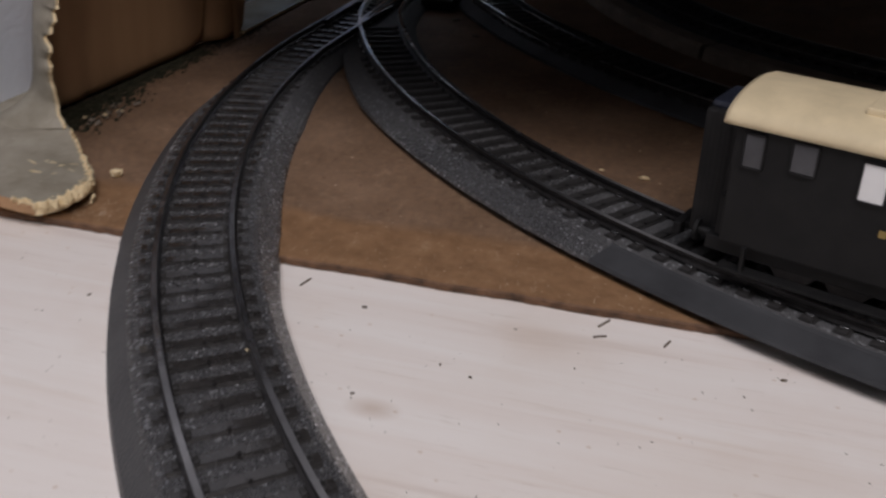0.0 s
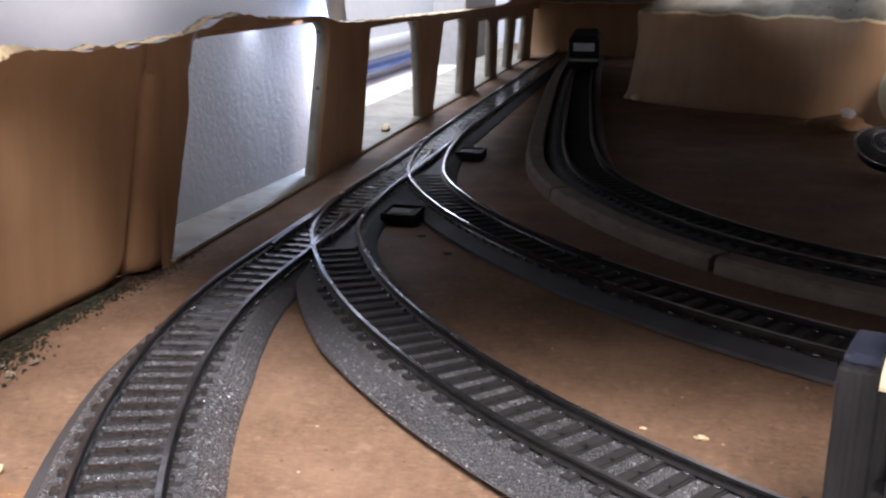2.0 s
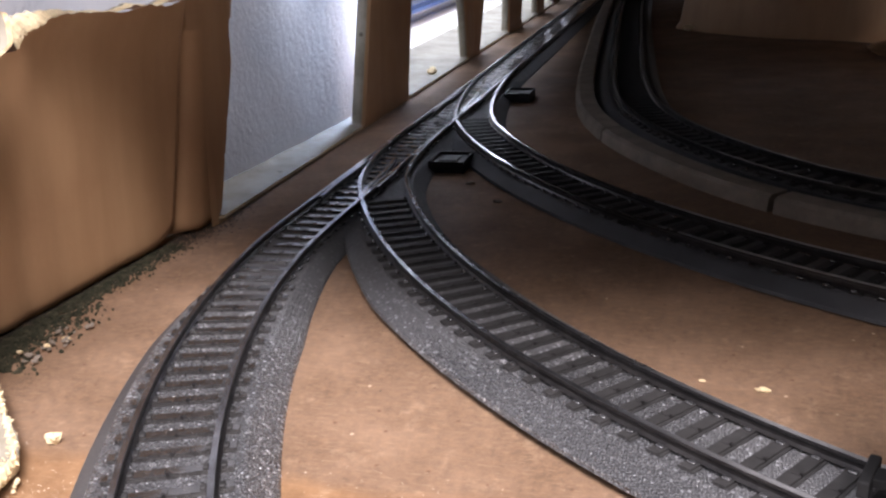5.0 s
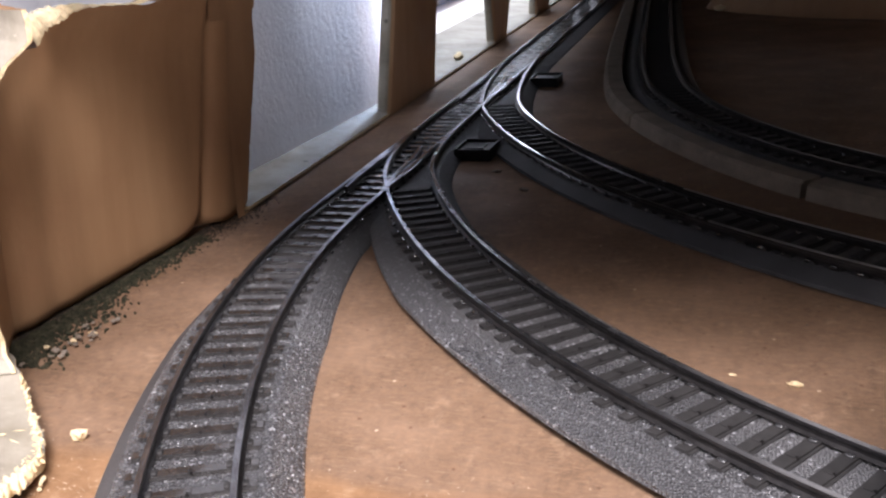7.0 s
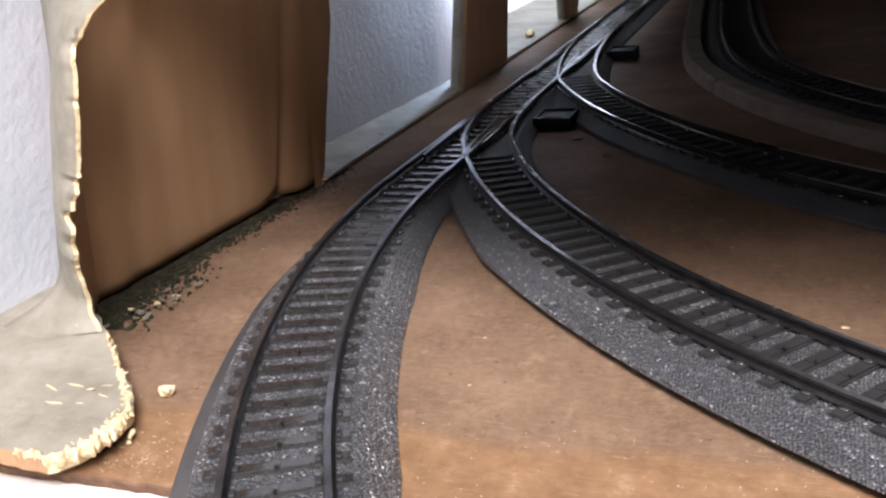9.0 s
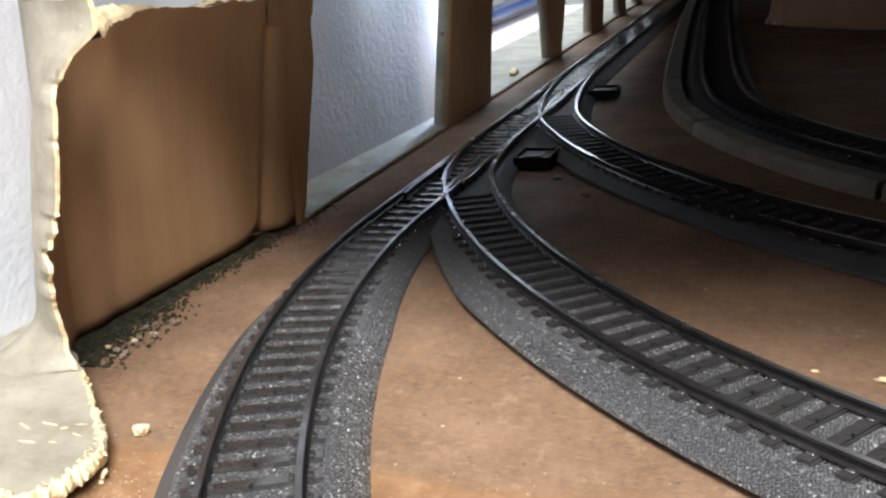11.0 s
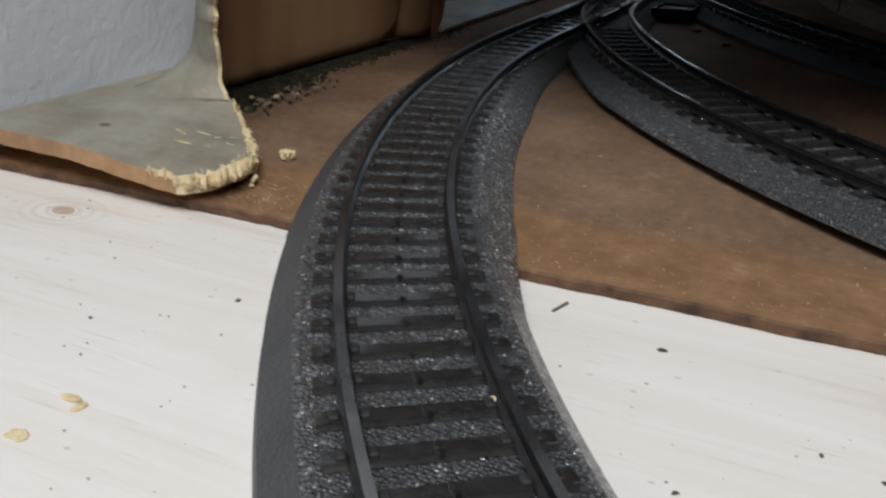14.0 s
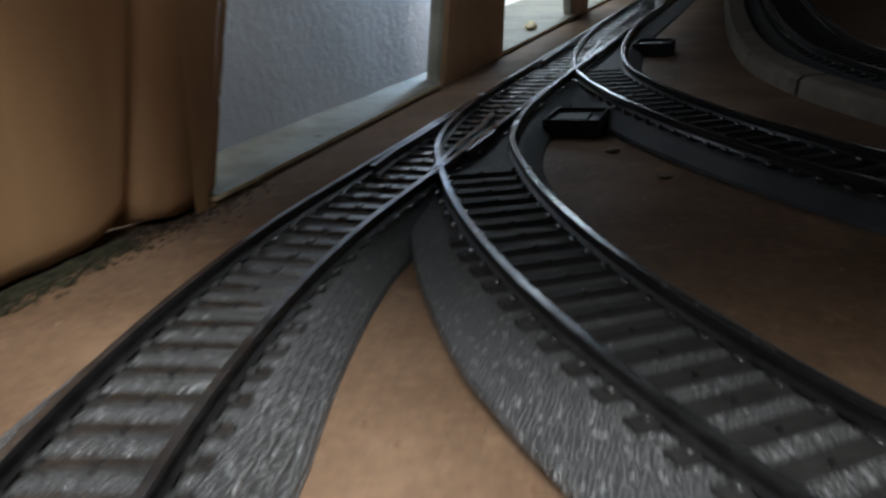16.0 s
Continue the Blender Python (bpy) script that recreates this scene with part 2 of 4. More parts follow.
def plain(name, c, rough=0.5, metal=0.0, var=0.25, scale=120):
    k = Mat(name, rough, metal)
    lo, hi = tuple(x * (1 - var) for x in c), tuple(min(1, x * (1 + var)) for x in c)
    k.colour(k.ramp(k.noise(scale, 4, 0.6), [(0.3, lo), (0.7, hi)]))
    return k.bump(k.noise(scale * 6, 3), 0.12, 0.0003).m


M_BOARD, M_WOOD, M_KNOT, M_BALLAST, M_SLEEPER = hardboard(), pale_wood(), knot_wood(), ballast(), sleeper_plastic()
k = Mat("smooth_dark_bed_side", 0.6, spec=0.25)
k.colour(k.ramp(k.noise(60, 4, 0.6), [(0.3, (0.030, 0.031, 0.034)), (0.7, (0.056, 0.058, 0.063))]))
M_SIDE = k.bump(k.noise(700, 3), 0.12, 0.0003).m
k = Mat("smooth_grey_bed_side", 0.55, spec=0.4)
k.colour(k.ramp(k.noise(90, 5, 0.65), [(0.3, (0.044, 0.044, 0.046)), (0.7, (0.066, 0.066, 0.068))]))
M_SHOULDER = k.bump(k.voronoi(1500), 0.45, 0.0004).m
M_EDGING, M_RAIL, M_HEAD = edging_grey(), rail_side(), rail_head()
M_IN, M_OUT, M_FOAM, M_PLASTER = shell_inside(), shell_outside(), torn_foam(), plaster()
k = Mat("black_plastic", 0.6, spec=0.25)
k.colour(k.ramp(k.noise(160, 4, 0.6), [(0.3, (0.006, 0.006, 0.0065)), (0.7, (0.012, 0.0118, 0.012))]))
M_BLACK = k.bump(k.noise(800, 3), 0.12, 0.0003).m
M_CREAM = plain("cream_roof_paint", (0.66, 0.55, 0.36), 0.5, var=0.10)
M_PANE = plain("grey_window_pane", (0.07, 0.07, 0.075), 0.15, var=0.15)
M_WHITE = plain("white_lacquer", (0.80, 0.80, 0.80), 0.4, var=0.04)
M_BLUE = plain("blue_strip", (0.06, 0.16, 0.50), 0.4, var=0.10)
M_GREYPAINT = plain("grey_paint", (0.34, 0.34, 0.34), 0.6, var=0.10)
M_CHROME = plain("chrome", (0.75, 0.76, 0.78), 0.12, 1.0, var=0.05)
M_STEEL = plain("dull_silver", (0.42, 0.43, 0.45), 0.32, 0.7, var=0.15)
M_GOLD = plain("gold_print", (0.30, 0.21, 0.07), 0.4, 0.3, var=0.10)
M_TAN = plain("tan_foam_edge", (0.36, 0.21, 0.11), 0.7, var=0.3)
M_EDGE = plain("dark_sawn_edge", (0.125, 0.066, 0.036), 0.8, var=0.6, scale=260)
M_DUST = plain("pale_dust", (0.56, 0.45, 0.34), 0.8, var=0.2)
M_CAP = plain("glossy_blue_black", (0.018, 0.021, 0.032), 0.22, var=0.3)
M_HOLE = plain("dark_hole", (0.003, 0.003, 0.003), 0.9)
k = Mat("olive_moss_scatter", 0.9, spec=0.2)
k.colour(k.ramp(k.noise(420, 4, 0.75), [(0.32, (0.010, 0.011, 0.007)), (0.5, (0.030, 0.030, 0.018)), (0.66, (0.070, 0.060, 0.038)), (0.80, (0.20, 0.165, 0.115))]))
M_MOSS = k.m
M_DIRT_SHADE = plain("dark_dirt_shade", (0.030, 0.021, 0.014), 0.9, var=0.5, scale=600)
M_SPLINTER = plain("dark_splinter", (0.10, 0.075, 0.05), 0.8, var=0.4)
M_SHADE_BOARD = plain("dark_shade_board", (0.030, 0.022, 0.016), 0.8, var=0.3, scale=30)

# ---- mesh helpers ----


def part(name, bm, material, parent=None, label="", smooth=False):
    """Links a bmesh as one mesh object under a thing or a part."""
    me = bpy.data.meshes.new(name)
    bm.to_mesh(me)
    bm.free()
    for mat in (material if isinstance(material, (list, tuple)) else [material]):
        me.materials.append(mat)
    if smooth:
        for p in me.polygons:
            p.use_smooth = True
    ob = new(name, me)
    if parent:
        ob.parent = parent
    return tagged(ob, label=label)


def thing(name, label, category, group="", kind="", at=None):
    ob = new(name)
    if at is not None:
        ob.matrix_world = at
    return tagged(ob, label, category, group, kind)


def box(bm, x0, x1, y0, y1, z0, z1, bevel=0.0, m=None):
    made = bmesh.ops.create_cube(bm, size=1.0)["verts"]
    t = Matrix.Translation(((x0 + x1) / 2, (y0 + y1) / 2, (z0 + z1) / 2)) @ Matrix.Diagonal((x1 - x0, y1 - y0, z1 - z0, 1))
    bmesh.ops.transform(bm, matrix=t, verts=made)
    if bevel:
        edges = {e for v in made for e in v.link_edges}
        made = bmesh.ops.bevel(bm, geom=list(edges), offset=bevel, segments=2, affect="EDGES", profile=0.6)["verts"]
    if m is not None:
        bmesh.ops.transform(bm, matrix=m, verts=list({v for v in made}))
    return made


def cylinder(bm, r0, r1, depth, m, seg=24):
    made = bmesh.ops.create_cone(bm, cap_ends=True, segments=seg, radius1=r0, radius2=r1, depth=depth)["verts"]
    bmesh.ops.transform(bm, matrix=m, verts=made)
    return made


def frames(path):
    """Points, tangents and right-hand normals along a plan polyline."""
    p = np.array(path)
    d = np.gradient(p, axis=0)
    d /= np.linalg.norm(d, axis=1)[:, None]
    return p, d, np.stack([d[:, 1], -d[:, 0]], 1)


def sweep(path, profile, closed=True, caps=True, zshift=None, mats=None):
    """Sweeps a profile of (right, up) points along a plan polyline."""
    p, d, n = frames(path)
    bm = bmesh.new()
    rings = []
    for k in range(len(p)):
        rings.append([bm.verts.new((p[k, 0] + n[k, 0] * r, p[k, 1] + n[k, 1] * r, u if zshift is None else zshift(p[k], u))) for r, u in profile])
    m = len(profile)
    for a, b in zip(rings, rings[1:]):
        for j in range(m if closed else m - 1):
            f = bm.faces.new((a[j], a[(j + 1) % m], b[(j + 1) % m], b[j]))
            if mats:
                f.material_index = mats[j]
    if closed and caps:
        bm.faces.new(rings[0])
        bm.faces.new(rings[-1][::-1])
    bmesh.ops.recalc_face_normals(bm, faces=bm.faces)
    return bm


def resample(path, step):
    p = np.array(path, float)
    s = np.concatenate([[0], np.cumsum(np.linalg.norm(np.diff(p, axis=0), axis=1))])
    q = np.linspace(0, s[-1], max(2, int(round(s[-1] / step)) + 1))
    return np.stack([np.interp(q, s, p[:, k]) for k in range(p.shape[1])], 1)


def arc(cx, cy, r, a0, a1, n=60):
    a = np.radians(np.linspace(a0, a1, n))
    return [(cx + r * np.cos(k), cy + r * np.sin(k)) for k in a]


def hermite(p0, d0, p1, d1, n=24):
    out = []
    for t in np.linspace(0, 1, n):
        h = (2 * t**3 - 3 * t**2 + 1, t**3 - 2 * t**2 + t, -2 * t**3 + 3 * t**2, t**3 - t**2)
        out.append(tuple(h[0] * p0[k] + h[1] * d0[k] + h[2] * p1[k] + h[3] * d1[k] for k in (0, 1)))
    return out


def catmull(pts, n=14):
    p = [pts[0]] + list(pts) + [pts[-1]]
    out = []
    for k in range(1, len(p) - 2):
        d0 = [(p[k + 1][j] - p[k - 1][j]) / 2 for j in (0, 1)]
        d1 = [(p[k + 2][j] - p[k][j]) / 2 for j in (0, 1)]
        out += hermite(p[k], d0, p[k + 1], d1, n)[:-1]
    return out + [tuple(pts[-1])]


# ---- plan ----
RAIL_Z, SLEEPER_Z, BED_Z = 0.0082, 0.0058, 0.0051
XS = -0.1105                 # the straight line of the main track
GAUGE = 0.0174

main_line = arc(0.2507, 0.3338, 0.3612, 242, 180, 70) + [(XS, y) for y in np.arange(0.340, 1.34, 0.01)]
branch_a = arc(0.225, 0.4997, 0.3475, 305, 201, 90)
p, q = np.array(branch_a[-1]), np.array(branch_a[-2])
branch_a += hermite(p, (p - q) / np.linalg.norm(p - q) * 0.09, (XS, 0.478), (0, 0.09))[1:]
branch_b = arc(0.2537, 0.6258, 0.3716, 300, 203, 90)
p, q = np.array(branch_b[-1]), np.array(branch_b[-2])
branch_b += hermite(p, (p - q) / np.linalg.norm(p - q) * 0.12, (XS, 0.640), (0, 0.12))[1:]
siding = catmull([(0.40, 0.352), (0.22, 0.352), (0.13, 0.366), (0.082, 0.388), (0.046, 0.418), (0.014, 0.462), (-0.009, 0.51), (-0.024, 0.57), (-0.038, 0.70), (-0.062, 1.02), (-0.075, 1.30)])
main_line, branch_a, branch_b, siding = (resample(k, 0.002) for k in (main_line, branch_a, branch_b, siding))

# ---- ground ----
bm = bmesh.new()
box(bm, -1.6, 1.6, -1.6, 1.9, PINE_Z - 0.018, PINE_Z)
tagged(part("ground", bm, M_WOOD), "pale pine board with knots, grain and sawdust specks", "tabletop", kind="structure")

bm = bmesh.new()
nx = 420
front, back = [], []
for k in range(nx + 1):
    x = -0.21 + 0.93 * k / nx
    y = BOARD_EDGE + 0.0006 * noise.noise((x * 60, 0, 0)) + 0.0005 * noise.noise((x * 330, 4, 0)) + 0.0004 * max(0.0, noise.noise((x * 700, 9, 0))) + 0.0030 * (x + 0.05) / 0.2
    front.append([bm.verts.new((x, y + dy, z)) for dy, z in ((0.0004, 0.0), (0.0, -0.0004), (0.0002, PINE_Z + 0.0002))])
    back.append(bm.verts.new((x, 1.55, 0.0)))
for k in range(nx):
    a, b = front[k], front[k + 1]
    bm.faces.new((a[0], b[0], back[k + 1], back[k]))
    bm.faces.new((a[1], b[1], b[0], a[0])).material_index = 1
    bm.faces.new((a[2], b[2], b[1], a[1])).material_index = 1
tagged(part("floor", bm, [M_BOARD, M_EDGE]), "worn brown hardboard base, dusty, with a rough sawn edge", "baseboard", kind="structure")

# a knot in the pine
bm = bmesh.new()
for r, z in ((0.0024, 0.0000),):
    cylinder(bm, r, r * 0.96, 0.0004, pose(-0.1374, 0.1586, PINE_Z + z) @ Matrix.Diagonal((1, 0.75, 1, 1)))
knot = part("wood_knot", bm, M_KNOT)
tagged(knot, "oval reddish knot in the pale pine board", "wood knot")

# ---- room ----
bm = bmesh.new()
nyy, nzz = 70, 60
grid = [[bm.verts.new((-0.1735 + 0.0115 * (y - 0.2) / 0.35 + 0.0006 * noise.noise((y * 45, z * 45, 3)) - 0.09 * max(0.0, min(1.0, (y - 0.26) / 0.06)) * max(0.0, z), y, z)) for z in np.linspace(PINE_Z, 0.45, nzz)] for y in np.linspace(-0.15, 0.60, nyy)]
for a in range(nyy - 1):
    for b in range(nzz - 1):
        bm.faces.new((grid[a][b], grid[a][b + 1], grid[a + 1][b + 1], grid[a + 1][b]))
tagged(part("wall_west", bm, M_PLASTER, smooth=True), "rough white plaster wall close behind the tunnel", "wall", kind="structure")


def wall_box(name, x0, x1, y0, y1, z0, z1, mat, label):
    b = bmesh.new()
    box(b, x0, x1, y0, y1, z0, z1)
    return tagged(part(name, b, mat), label, "wall", kind="structure")


wall_box("wall_reveal", -0.34, -0.275, 0.60, 1.60, PINE_Z, 0.115, M_WHITE, "white painted window reveal behind the gallery")
wall_box("wall_end", -0.24, -0.1815, 0.592, 0.602, PINE_Z, 0.45, M_PLASTER, "plastered end of the wall at the window")
wall_box("wall_north", -0.34, 0.9, 1.60, 1.64, PINE_Z, 0.60, M_PLASTER, "plain pale wall behind the layout")
# Unseen board added overhead to block light; its cut outline shapes the shade.
b = bmesh.new()
plan = [(-0.1465, 0.246), (-0.085, 0.222), (-0.030, 0.196), (0.055, 0.188), (0.90, 0.186), (0.90, 0.40), (0.37, 0.45), (0.24, 0.50), (0.182, 0.56), (0.164, 0.660), (0.164, 0.800), (0.06, 0.800), (0.02, 0.815), (0.02, 1.05), (0.12, 1.05), (0.12, 1.40), (-0.178, 1.40), (-0.178, 0.92), (-0.139, 0.86), (-0.139, 0.64), (-0.178, 0.54), (-0.178, 0.515), (-0.158, 0.500), (-0.158, 0.370), (-0.1465, 0.330)]
lower = [b.verts.new((x, y, 0.107)) for x, y in plan]
upper = [b.verts.new((x, y, 0.119)) for x, y in plan]
b.faces.new(lower[::-1])
b.faces.new(upper)
for k in range(len(plan)):
    b.faces.new((lower[k], lower[(k + 1) % len(plan)], upper[(k + 1) % len(plan)], upper[k]))
tagged(part("ceiling", b, M_SHADE_BOARD), "unseen dark board added above to shade the layout", "ceiling", kind="structure")

# ---- tracks ----
RAIL_PROFILE = [(-0.00060, RAIL_Z), (0.00060, RAIL_Z), (0.00065, RAIL_Z - 0.0007), (0.00035, RAIL_Z - 0.0010), (0.00035, RAIL_Z - 0.0019), (0.0011, SLEEPER_Z), (-0.0011, SLEEPER_Z), (-0.00035, RAIL_Z - 0.0019), (-0.00035, RAIL_Z - 0.0010), (-0.00065, RAIL_Z - 0.0007)]


def sleeper_mesh(half, mat, chair):
    b = bmesh.new()
    box(b, -half, half, -0.00125, 0.00125, BED_Z - 0.0012, SLEEPER_Z, 0.0001)
    box(b, -half + 0.0002, half - 0.0002, -0.00185, 0.00185, BED_Z - 0.0012, SLEEPER_Z - 0.0005)
    for s in (-1, 1):
        for o in (-0.0017, 0.0017):
            x = s * GAUGE / 2 + o
            n0 = len(b.faces)
            box(b, x - 0.0006, x + 0.0006, -0.0009, 0.0009, SLEEPER_Z - 0.0002, SLEEPER_Z + 0.0005, 0.00032)
            b.faces.ensure_lookup_table()
            for f in b.faces[n0:]:
                f.material_index, f.smooth = 3, True
    n0 = len(b.faces)
    box(b, -0.0006, 0.0006, -0.0009, 0.0009, SLEEPER_Z - 0.0004, SLEEPER_Z + 0.0002)
    b.faces.ensure_lookup_table()
    for f in b.faces[n0:]:
        f.material_index = 1
    n1 = len(b.faces)
    box(b, -0.0003, 0.0003, -0.0014, -0.0008, SLEEPER_Z - 0.0003, SLEEPER_Z + 0.0004)
    b.faces.ensure_lookup_table()
    for f in b.faces[n1:]:
        f.material_index = 2
    me = bpy.data.meshes.new("sleeper")
    b.to_mesh(me)
    b.free()
    me.materials.append(mat)
    me.materials.append(M_HOLE)
    me.materials.append(M_RAIL)
    me.materials.append(chair)
    return me


k = Mat("glossy_chair_plastic", 0.16, spec=0.9)
k.colour(k.ramp(k.noise(400, 3), [(0.3, (0.016, 0.016, 0.017)), (0.7, (0.040, 0.040, 0.042))]))
k.b.inputs["Coat Weight"].default_value = 0.6
k.b.inputs["Coat IOR"].default_value = 1.9
k.b.inputs["Coat Roughness"].default_value = 0.15
M_CHAIR = k.m
M_DULL = plain("dusty_sleeper_plastic", (0.020, 0.019, 0.019), 0.65, var=0.35, scale=300)
SLEEPERS = {"fresh": (sleeper_mesh(0.0125, M_SLEEPER, M_DULL), sleeper_mesh(0.0100, M_SLEEPER, M_CHAIR)), "dusty": (sleeper_mesh(0.0125, M_DULL, M_CHAIR), sleeper_mesh(0.0100, M_DULL, M_CHAIR))}


def offset(path, r):
    p, d, n = frames(path)
    return p + n * r


def bed(path, z, near, far, squeeze, lift=0.0, smooth=False, dull=False, bare=9.0):
    """A ballast bed; its two feet stand near and far out, and draw in along the turnouts."""
    p, d, n = frames(path)
    b = bmesh.new()
    rings = []
    side = []
    for k in range(len(p)):
        u = min(1.0, max(0.0, (p[k, 1] - squeeze[0]) / (squeeze[1] - squeeze[0])))
        side.append(smooth or p[k, 0] > bare)
        lo, hi = near + (min(near, 0.0158) - near) * u, far + (0.0158 - far) * u
        hi -= 0.0022 * min(1.0, max(0.0, (0.172 - p[k, 1]) / 0.03)) * (far > 0.019)
        foot = 0.0002 if p[k, 1] > BOARD_EDGE + 0.001 else PINE_Z + 0.0002
        top = 0.0138 - 0.0038 * u
        prof = [(-lo + 0.0042 * (lift > 0), foot), (-lo + 0.0002 * (lift > 0), foot + lift), (-lo + 0.0006, 0.0012 + lift), (-top - 0.0010, z - 0.0004), (-top, z), (top, z), (top + 0.0010, z - 0.0004), (hi - 0.0004, 0.0010), (hi, foot)]
        rings.append([b.verts.new((p[k, 0] + n[k, 0] * r, p[k, 1] + n[k, 1] * r, w)) for r, w in prof])
    for k, (a, c) in enumerate(zip(rings, rings[1:])):
        for j in range(9):
            f = b.faces.new((a[j], a[(j + 1) % 9], c[(j + 1) % 9], c[j]))
            f.material_index = 1 if side[k] and j != 4 else 2 if dull and j < 3 else 0
    b.faces.new(rings[0])
    b.faces.new(rings[-1][::-1])
    bmesh.ops.recalc_face_normals(b, faces=b.faces)
    return b


def track(label, path, drop=0.0, clear=False, near=0.0196, far=0.0205, squeeze=(0.25, 0.31), head_mat=M_HEAD, lift=0.0, smooth=False, state="fresh", dull=False, bare=9.0):
    t = thing("railway_track", label, "model track", "tracks of the layout")
    part("track_bed", bed(path, BED_Z - drop, near, far, squeeze, lift, smooth, dull, bare), [M_BALLAST, M_SIDE, M_SHOULDER], t, "pebbled dark grey ballast bed")
    for s in (-1, 1):
        line = offset(path, s * GAUGE / 2)
        rail = [(r, u - drop * 0.3) for r, u in RAIL_PROFILE]
        part("rail", sweep(line, rail, mats=[1, 0, 0, 0, 0, 0, 0, 0, 0, 0]), [M_RAIL, head_mat], t, "browned metal rail with a worn top")
    q = resample(path, 0.00725)
    p, d, n = frames(q)
    for k in range(1, len(p) - 1):
        if clear and abs(p[k, 0] - XS) < 0.0145 and p[k, 1] > 0.3:
            continue
        ob = new("sleeper", SLEEPERS[state][int(p[k, 1] > 0.5 * (squeeze[0] + squeeze[1]))])
        ob.parent = t
        ob.matrix_basis = pose(p[k, 0], p[k, 1], -drop * 0.5, 0, 0, math.degrees(math.atan2(d[k, 1], d[k, 0])) - 90)
    return t


def tip_rail(path, t, label):
    part("check_rail", sweep(resample(path, 0.003), RAIL_PROFILE, mats=[1] + [0] * 9), [M_RAIL, M_HEAD], t, label)


main_track = track("dark model track curving from a straight beside the gallery wall", main_line, dull=True)
track("dark model branch track curving away from the first turnout", branch_a, 0.00025, True, 0.0226, 0.0165, (0.29, 0.36), lift=0.0020, bare=0.037, state="dusty")
track("dark model branch track curving away from the second turnout", branch_b, 0.0005, True, 0.0166, 0.0165, (0.10, 0.11), lift=0.0005, smooth=True, state="dusty")
track_c = track("dark model siding track with a grey-brown stone edging", siding, 0.0, False, 0.0205, 0.0180, (2.0, 3.0), M_RAIL, smooth=True, state="dusty")

# stone edging along the siding
line = offset(siding, -0.0255)
cut = [k for k in range(len(line)) if 0.335 < line[k, 1] < 1.25]
pieces = np.array_split(line[cut], 9)
for k, seg in enumerate(pieces):
    prof = [(-0.0052, 0.0002), (-0.0046, 0.0050), (-0.0030, 0.0062), (0.0046, 0.0064), (0.0052, 0.0002)]
    part("edging", sweep(seg, prof), M_EDGING, track_c, "grey-brown edging strip of the bed")

# frogs and check rails of the two turnouts
for yb in (0.385, 0.535):
    tip_rail([(XS + 0.0030, yb + 0.030), (XS + 0.0052, yb + 0.012), (XS + 0.0060, yb - 0.010), (XS + 0.0080, yb - 0.030)], main_track, "check rail of the turnout")
    tip_rail([(XS - 0.0066, yb + 0.035), (XS - 0.0072, yb + 0.025), (XS - 0.0072, yb - 0.015), (XS - 0.0064, yb - 0.028)], main_track, "check rail of the turnout")
    b = bmesh.new()
    box(b, XS + 0.0066, XS + 0.0100, yb - 0.012, yb + 0.010, SLEEPER_Z, RAIL_Z - 0.0002, 0.0003)
    part("frog", b, M_RAIL, main_track, "dark metal frog of the turnout")
    b = bmesh.new()
    x0, x1, y0, y1 = XS + 0.0150, XS + 0.0300, yb + 0.036, yb + 0.054
    box(b, x0, x1, y0, y1, 0.0003, 0.0040, 0.0003)
    for xa in (x0, x1 - 0.0008):
        box(b, xa, xa + 0.0008, y0, y1, 0.0040, 0.0052)
    for ya in (y0, y1 - 0.0008):
        box(b, x0 + 0.0008, x1 - 0.0008, ya, ya + 0.0008, 0.0040, 0.0052)
    box(b, x0 + 0.0030, x1 - 0.0040, y0 + 0.0050, y1 - 0.0050, 0.0040, 0.0046, 0.0002)
    pm = part("point_motor", b, M_BLACK)
    tagged(pm, "low black turnout motor tray beside the track", "turnout motor", "turnout motors")

# ---- broken tunnel shell with gallery windows ----
shell = thing("tunnel_shell", "broken brown foam tunnel shell with a row of gallery windows", "model tunnel")
XW = -0.1525


def wall_x(z):
    return XW + 0.0045 * max(0.0, z) / 0.08


TOPS = [(0.20, 0.079), (0.271, 0.0815), (0.296, 0.0797), (0.33, 0.0790), (0.372, 0.0802), (0.388, 0.0845), (0.41, 0.0855), (0.44, 0.0830), (0.50, 0.0805), (0.53, 0.0775), (0.57, 0.0758), (0.84, 0.0722), (1.37, 0.0690)]


def top_z(y):
    base = float(np.interp(y, [k[0] for k in TOPS], [k[1] for k in TOPS]))
    return base + 0.0011 * noise.noise((y * 95, 0, 1)) + 0.0007 * noise.noise((y * 320, 0, 5))


# bottom y0, y1, top y0, y1, lintel height
WINDOWS = [(0.3485, 0.4978, 0.3690, 0.5130, 0.0785), (0.5795, 0.7213, 0.5880, 0.6960, 0.0712), (0.7594, 0.8630, 0.7800, 0.8600, 0.0662), (0.9240, 1.0060, 0.9240, 0.9915, 0.0598), (1.0466, 1.1110, 1.0300, 1.1120, 0.0560), (1.1467, 1.2238, 1.1560, 1.2370, 0.0520)]


